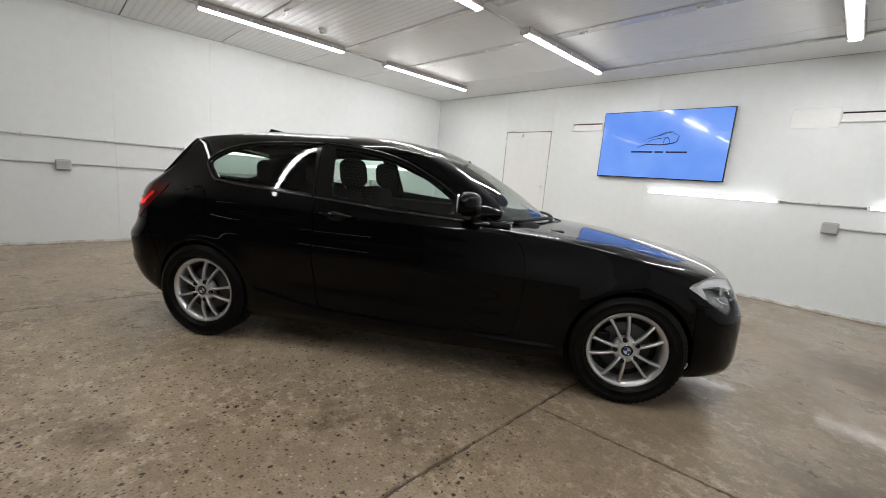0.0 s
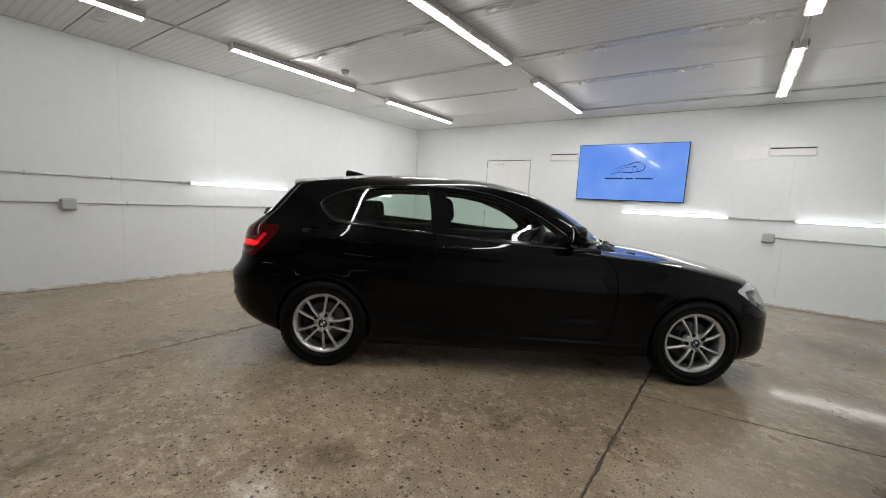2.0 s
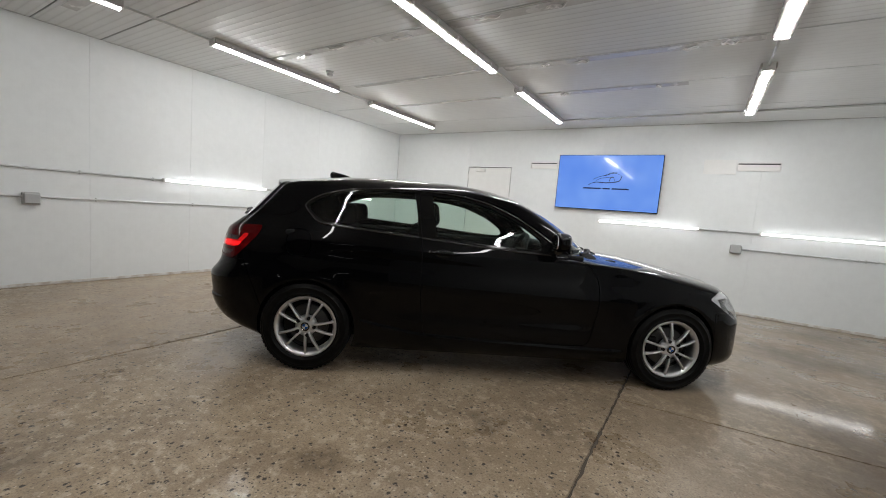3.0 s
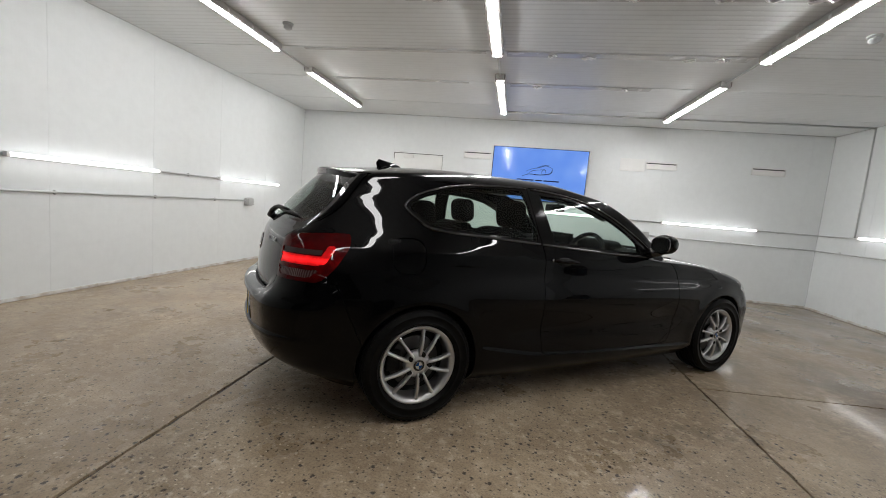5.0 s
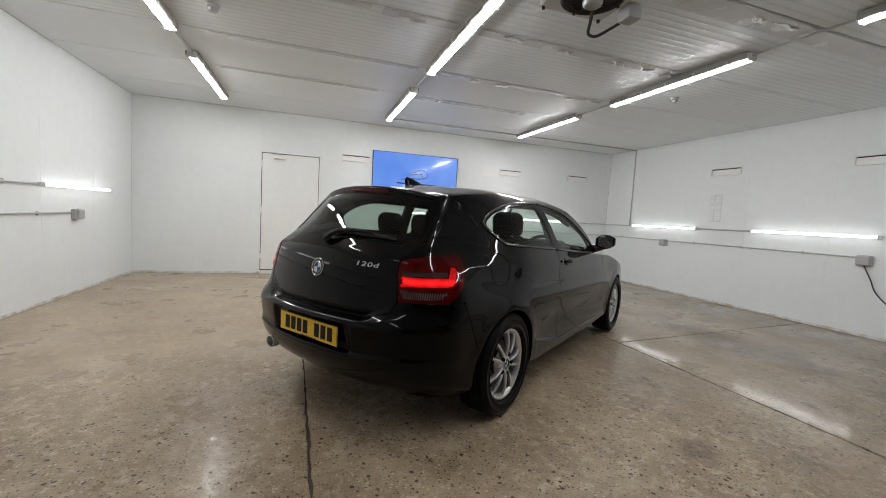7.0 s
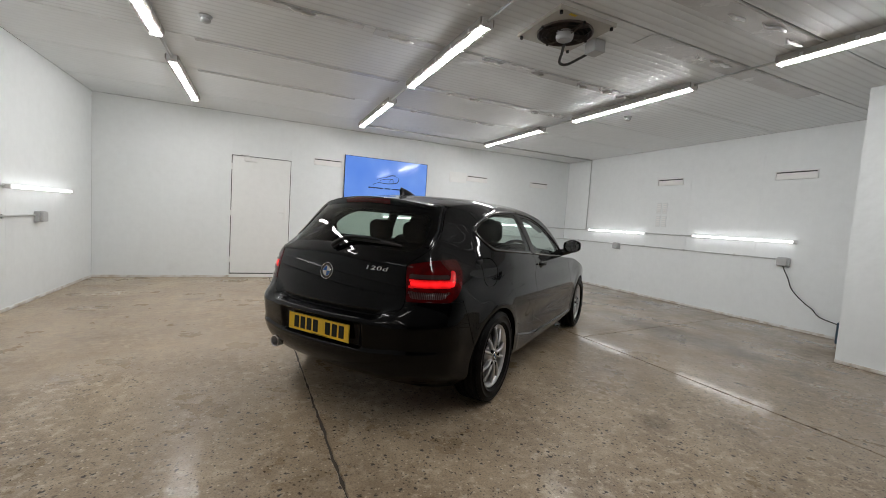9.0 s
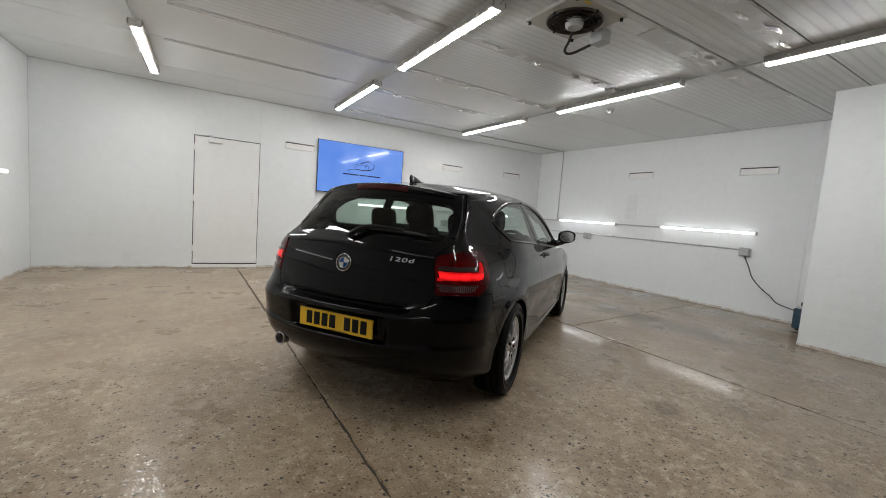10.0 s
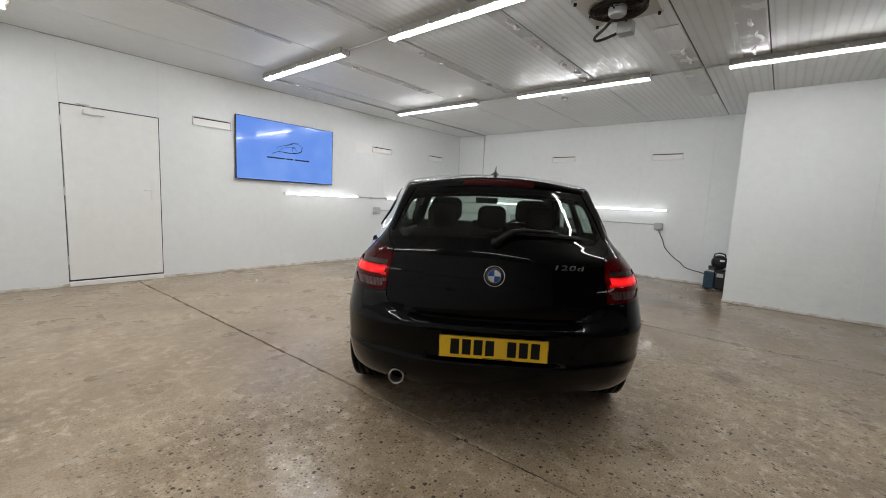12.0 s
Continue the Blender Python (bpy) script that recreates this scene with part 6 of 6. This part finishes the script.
def make_screen():
    t = thing("wall_screen", "large flat screen on the wall with a plain blue picture", "screen", pose(1.737, NORTH, 1.902))
    w, h = 1.705, 0.955
    part("housing", box_bm(-w / 2, w / 2, -0.062, -0.020, -h / 2, h / 2, 0.006, 2), GLOSS_BLACK, t)
    part("bracket", box_bm(-0.35, 0.35, -0.020, 0.0, -0.25, 0.25, 0.004, 1), MATT_BLACK, t)
    part("display", box_bm(-w / 2 + 0.011, w / 2 - 0.011, -0.0645, -0.060, -h / 2 + 0.014, h / 2 - 0.010), screen_glow(), t, "glowing blue picture")
    ink = material("screen_ink", (0.012, 0.02, 0.07), 0.2)
    y = -0.0662

    def stroke(points, wide):
        bm = bmesh.new()
        pts = [Vector((a, 0, b)) for a, b in outline(points, 8)[:-8]]
        rows = []
        for i, p in enumerate(pts):
            d = (pts[min(i + 1, len(pts) - 1)] - pts[max(i - 1, 0)])
            nrm = Vector((-d.z, 0, d.x)).normalized() if d.length > 1e-6 else Vector((0, 0, 1))
            hw = wide * 0.5 * math.sin(math.pi * (0.08 + 0.84 * i / (len(pts) - 1)))
            rows.append([bm.verts.new(p + nrm * hw + Vector((0, y, 0))), bm.verts.new(p - nrm * hw + Vector((0, y, 0)))])
        for a, b in zip(rows, rows[1:]):
            bm.faces.new((a[0], a[1], b[1], b[0]))
        part("emblem_stroke", bm, ink, t)

    stroke(((-0.27, -0.04), (-0.17, 0.005), (0.02, 0.0), (0.20, 0.03), (0.235, 0.09), (0.20, 0.10)), 0.016)
    stroke(((-0.20, 0.05), (-0.12, 0.10), (0.0, 0.13), (0.10, 0.165), (0.19, 0.15), (0.22, 0.10)), 0.010)
    stroke(((-0.16, 0.02), (-0.10, 0.07), (0.02, 0.09), (0.10, 0.10)), 0.008)
    stroke(((0.06, 0.02), (0.07, 0.085), (0.115, 0.09), (0.13, 0.02)), 0.012)
    stroke(((-0.05, 0.11), (0.03, 0.155), (0.12, 0.18), (0.17, 0.165)), 0.008)
    for x0, x1 in ((-0.375, -0.075), (-0.045, 0.075), (0.105, 0.375)):
        part("text_bar", box_bm(x0, x1, y - 0.0005, y + 0.001, -0.112, -0.090), ink, t)
    return t


make_screen()


# ---- the extractor fan in the ceiling ----
def make_fan():
    t = thing("ceiling_fan_unit", "square extractor fan with a dark round grille under the ceiling", "extractor fan", pose(1.655, -0.315, TOP, 0, 0, 0))
    dusty = material("dusty_plate", (0.45, 0.44, 0.40), 0.5)
    rust = material("dark_fan_metal", (0.055, 0.040, 0.032), 0.6, 0.3)
    bm = bmesh.new()
    n = 48
    sq, circ = [], []
    for k in range(n):
        a = k * math.tau / n
        c, s = math.cos(a), math.sin(a)
        q = 0.275 / max(abs(c), abs(s))
        sq.append((c * q, s * q))
        circ.append((0.212 * c, 0.212 * s))
    loops = [[bm.verts.new((*p, z)) for p in ps] for ps, z in ((sq, 0.0), (sq, -0.030), (circ, -0.036), (circ, -0.004))]
    for a, b in zip(loops, loops[1:]):
        for k in range(n):
            bm.faces.new((a[k], a[(k + 1) % n], b[(k + 1) % n], b[k]))
    bmesh.ops.recalc_face_normals(bm, faces=bm.faces[:])
    part("mounting_plate", bm, dusty, t, "dusty cream mounting plate")
    part("throat", lathe_bm(((0.0005, -0.003), (0.21, -0.003)), 40), DARK, t)
    part("inlet_ring", lathe_bm(((0.205, -0.010), (0.208, -0.048), (0.216, -0.052), (0.224, -0.046), (0.222, -0.032)), 48), rust, t, "", True)
    for k in range(5):
        bm = bmesh.new()
        a0 = k * math.tau / 5
        rows = []
        for r in (0.06, 0.11, 0.16, 0.20):
            rows.append([bm.verts.new((r * math.cos(a0 + d), r * math.sin(a0 + d), -0.028 + 0.030 * d)) for d in (-0.38, -0.1, 0.2, 0.48)])
        for a, b in zip(rows, rows[1:]):
            for i in range(3):
                bm.faces.new((a[i], a[i + 1], b[i + 1], b[i]))
        bmesh.ops.solidify(bm, geom=bm.faces[:], thickness=0.003)
        part("blade", bm, rust, t)
    part("motor", lathe_bm(((0.070, -0.030), (0.070, -0.075), (0.060, -0.092), (0.050, -0.098), (0.046, -0.093), (0.0005, -0.093)), 32), GREY_BOX, t, "", True)
    for k in range(4):
        a = math.pi / 4 + k * math.pi / 2 + 0.78
        c, s = math.cos(a), math.sin(a)
        part("guard_arm", tube_bm(((0.08 * c, 0.08 * s, -0.066), (0.16 * c, 0.16 * s, -0.062), (0.222 * c, 0.222 * s, -0.044)), 0.005, 6), rust, t)
        part("arm_bolt", tube_bm(((0.222 * c, 0.222 * s, -0.030), (0.222 * c, 0.222 * s, -0.056)), 0.011, 8), MATT_BLACK, t)
    for r in (0.115, 0.150, 0.185):
        part("guard_ring", tube_bm([(r * math.cos(a), r * math.sin(a), -0.064 + 0.10 * max(0, r - 0.15)) for a in np.linspace(0, math.tau, 41)], 0.0025, 5), rust, t)
    for x, y in ((-0.25, -0.25), (0.25, -0.25), (0.25, 0.25), (-0.25, 0.25)):
        part("plate_bolt", tube_bm(((x, y, -0.028), (x, y, -0.052)), 0.013, 8), MATT_BLACK, t)
    part("warning_label", box_bm(-0.17, -0.11, -0.262, -0.238, -0.0365, -0.034), material("yellow_label", (0.65, 0.50, 0.03), 0.5), t, "small yellow label")
    jb = part("junction_box", box_bm(0.315, 0.430, -0.02, 0.105, -0.105, -0.0, 0.008, 2), GREY_BOX, t, "grey junction box")
    pts = outline(((0.050, 0.040, -0.085), (0.09, 0.13, -0.135), (0.15, 0.225, -0.165), (0.23, 0.235, -0.165), (0.30, 0.16, -0.125), (0.345, 0.10, -0.080), (0.2, 0.1, -0.08)), 8)[:41]
    part("flexible_cable", tube_bm(pts, 0.012, 8), RUBBER, jb, "black flexible cable", True)
    return t


make_fan()

# ---- things beside the boxed-out bay ----
BLUE_PLASTIC = material("blue_plastic", (0.022, 0.055, 0.085), 0.45)
BLACK_PLASTIC = material("black_plastic", (0.016, 0.016, 0.017), 0.42)


def make_case():
    t = thing("blue_machine", "blue and black wheeled machine standing on the floor", "machine", pose(6.10, -0.755, 0, 0, 0, -4) @ Matrix.Diagonal((0.86, 0.86, 0.83, 1)))
    part("blue_side", box_bm(-0.19, 0.06, -0.02, 0.15, 0.03, 0.36, 0.02, 3), BLUE_PLASTIC, t, "blue plastic body")
    part("grey_top", box_bm(-0.17, 0.05, 0.0, 0.13, 0.36, 0.385, 0.008, 2), GREY_BOX, t)
    part("black_body", box_bm(-0.17, 0.08, -0.27, -0.02, 0.03, 0.37, 0.03, 3), BLACK_PLASTIC, t)
    part("latch", box_bm(-0.195, -0.165, -0.16, -0.06, 0.27, 0.34, 0.006, 2), GREY_BOX, t)
    for z in (0.10, 0.17, 0.24):
        part("rib", box_bm(-0.197, -0.187, 0.01, 0.12, z, z + 0.02, 0.004, 1), BLUE_PLASTIC, t)
    for x, y in ((-0.12, 0.10), (-0.12, -0.22), (0.02, 0.10), (0.02, -0.22)):
        bm = lathe_bm(((0.0005, -0.015), (0.03, -0.015), (0.03, 0.015), (0.0005, 0.015)), 16, "Y")
        bmesh.ops.translate(bm, verts=bm.verts, vec=(x, y, 0.030))
        part("castor", bm, RUBBER, t)
    return t


def make_blower():
    t = thing("air_blower", "black drum-shaped air blower on top of the blue machine", "blower", pose(6.09, -0.80, 0.3095, 0, 0, 8) @ Matrix.Scale(0.76, 4))
    bm = lathe_bm(((0.0005, -0.10), (0.07, -0.10), (0.125, -0.085), (0.150, -0.05), (0.155, 0.0), (0.150, 0.05), (0.125, 0.085), (0.07, 0.10), (0.0005, 0.10)), 32, "X")
    bmesh.ops.translate(bm, verts=bm.verts, vec=(0, 0, 0.185))
    part("drum", bm, BLACK_PLASTIC, t, "", True)
    for r in (0.05, 0.09, 0.125):
        part("grille_ring", tube_bm([(-0.105 + 0.3 * max(0, r - 0.09), r * math.cos(a), 0.185 + r * math.sin(a)) for a in np.linspace(0, math.tau, 25)], 0.005, 6), MATT_BLACK, t)
    part("foot_frame", box_bm(-0.10, 0.10, -0.17, 0.17, 0.0, 0.035, 0.012, 2), BLACK_PLASTIC, t)
    part("nozzle", box_bm(-0.08, 0.08, 0.06, 0.19, 0.02, 0.10, 0.02, 2), BLACK_PLASTIC, t)
    part("handle", tube_bm(((0, -0.10, 0.31), (0, -0.08, 0.365), (0, 0.02, 0.385), (0, 0.10, 0.355), (0, 0.11, 0.29)), 0.016, 8), BLACK_PLASTIC, t, "", True)
    part("label_patch", box_bm(-0.112, -0.098, -0.08, 0.0, 0.21, 0.25, 0.003, 1), WHITE, t)
    return t


make_case()
make_blower()
cable_pts = outline(((EAST - 0.06, 0.20, 0.895), (EAST - 0.05, 0.17, 0.82), (EAST - 0.05, 0.12, 0.72), (EAST - 0.04, 0.08, 0.60), (EAST - 0.04, 0.0, 0.50), (EAST - 0.05, -0.12, 0.40), (EAST - 0.06, -0.20, 0.35), (EAST - 0.10, -0.30, 0.27), (6.17, -0.53, 0.24), (6.12, -0.615, 0.235), (6.2, 0.0, 0.5)), 8)[:73]
cable_pts = [tuple(p) for p in np.array(cable_pts)]
tagged(part("power_cable", tube_bm(cable_pts, 0.007, 6), RUBBER, None, "", True), "grey power cable hanging from a wall socket", "cable")


# ---- loose, shiny ends of sealing tape along the ceiling joints ----
TAPE = material("shiny_sealing_tape", (0.92, 0.92, 0.92), 0.28, 0.9)
tape_rng = random.Random(11)


def tape_end(x, y, length):
    """A rolled, crumpled bead of foil tape that wanders along a joint."""
    n = 15
    sway = [tape_rng.uniform(-0.018, 0.018) for _ in range(4)]
    pts, radii = [], []
    for k in range(n):
        t = k / (n - 1)
        py = y + sum(s * math.sin((i + 1) * 2.6 * t + i) for i, s in enumerate(sway))
        r = 0.004 + 0.013 * math.sin(math.pi * t) ** 0.5 * tape_rng.uniform(0.5, 1.0)
        pts.append((x + length * (t - 0.5), py, TOP - 0.004 - 0.8 * r - 0.006 * abs(math.sin(7 * t + x))))
        radii.append(r)
    return tagged(part("tape_end", tube_bm(pts, radii, 8), TAPE, None, "", True), "crumpled shiny end of sealing tape on the ceiling", "tape", "sealing tape ends")


for jy, xs in ((0.600, (0.55, 1.50, 2.07, 2.70, 3.04, 3.36)), (1.765, (1.60, 1.97, 2.94, 3.23)), (0.575, (-0.9, -0.3)), (-0.56, (3.00, 3.28)), (-1.13, (2.56, 2.94, 3.32)), (2.82, (1.5, 2.6))):
    for tx in xs:
        tape_end(tx, jy + tape_rng.uniform(-0.03, 0.03), tape_rng.uniform(0.14, 0.34) * (0.45 if jy > 1 else 1.0))
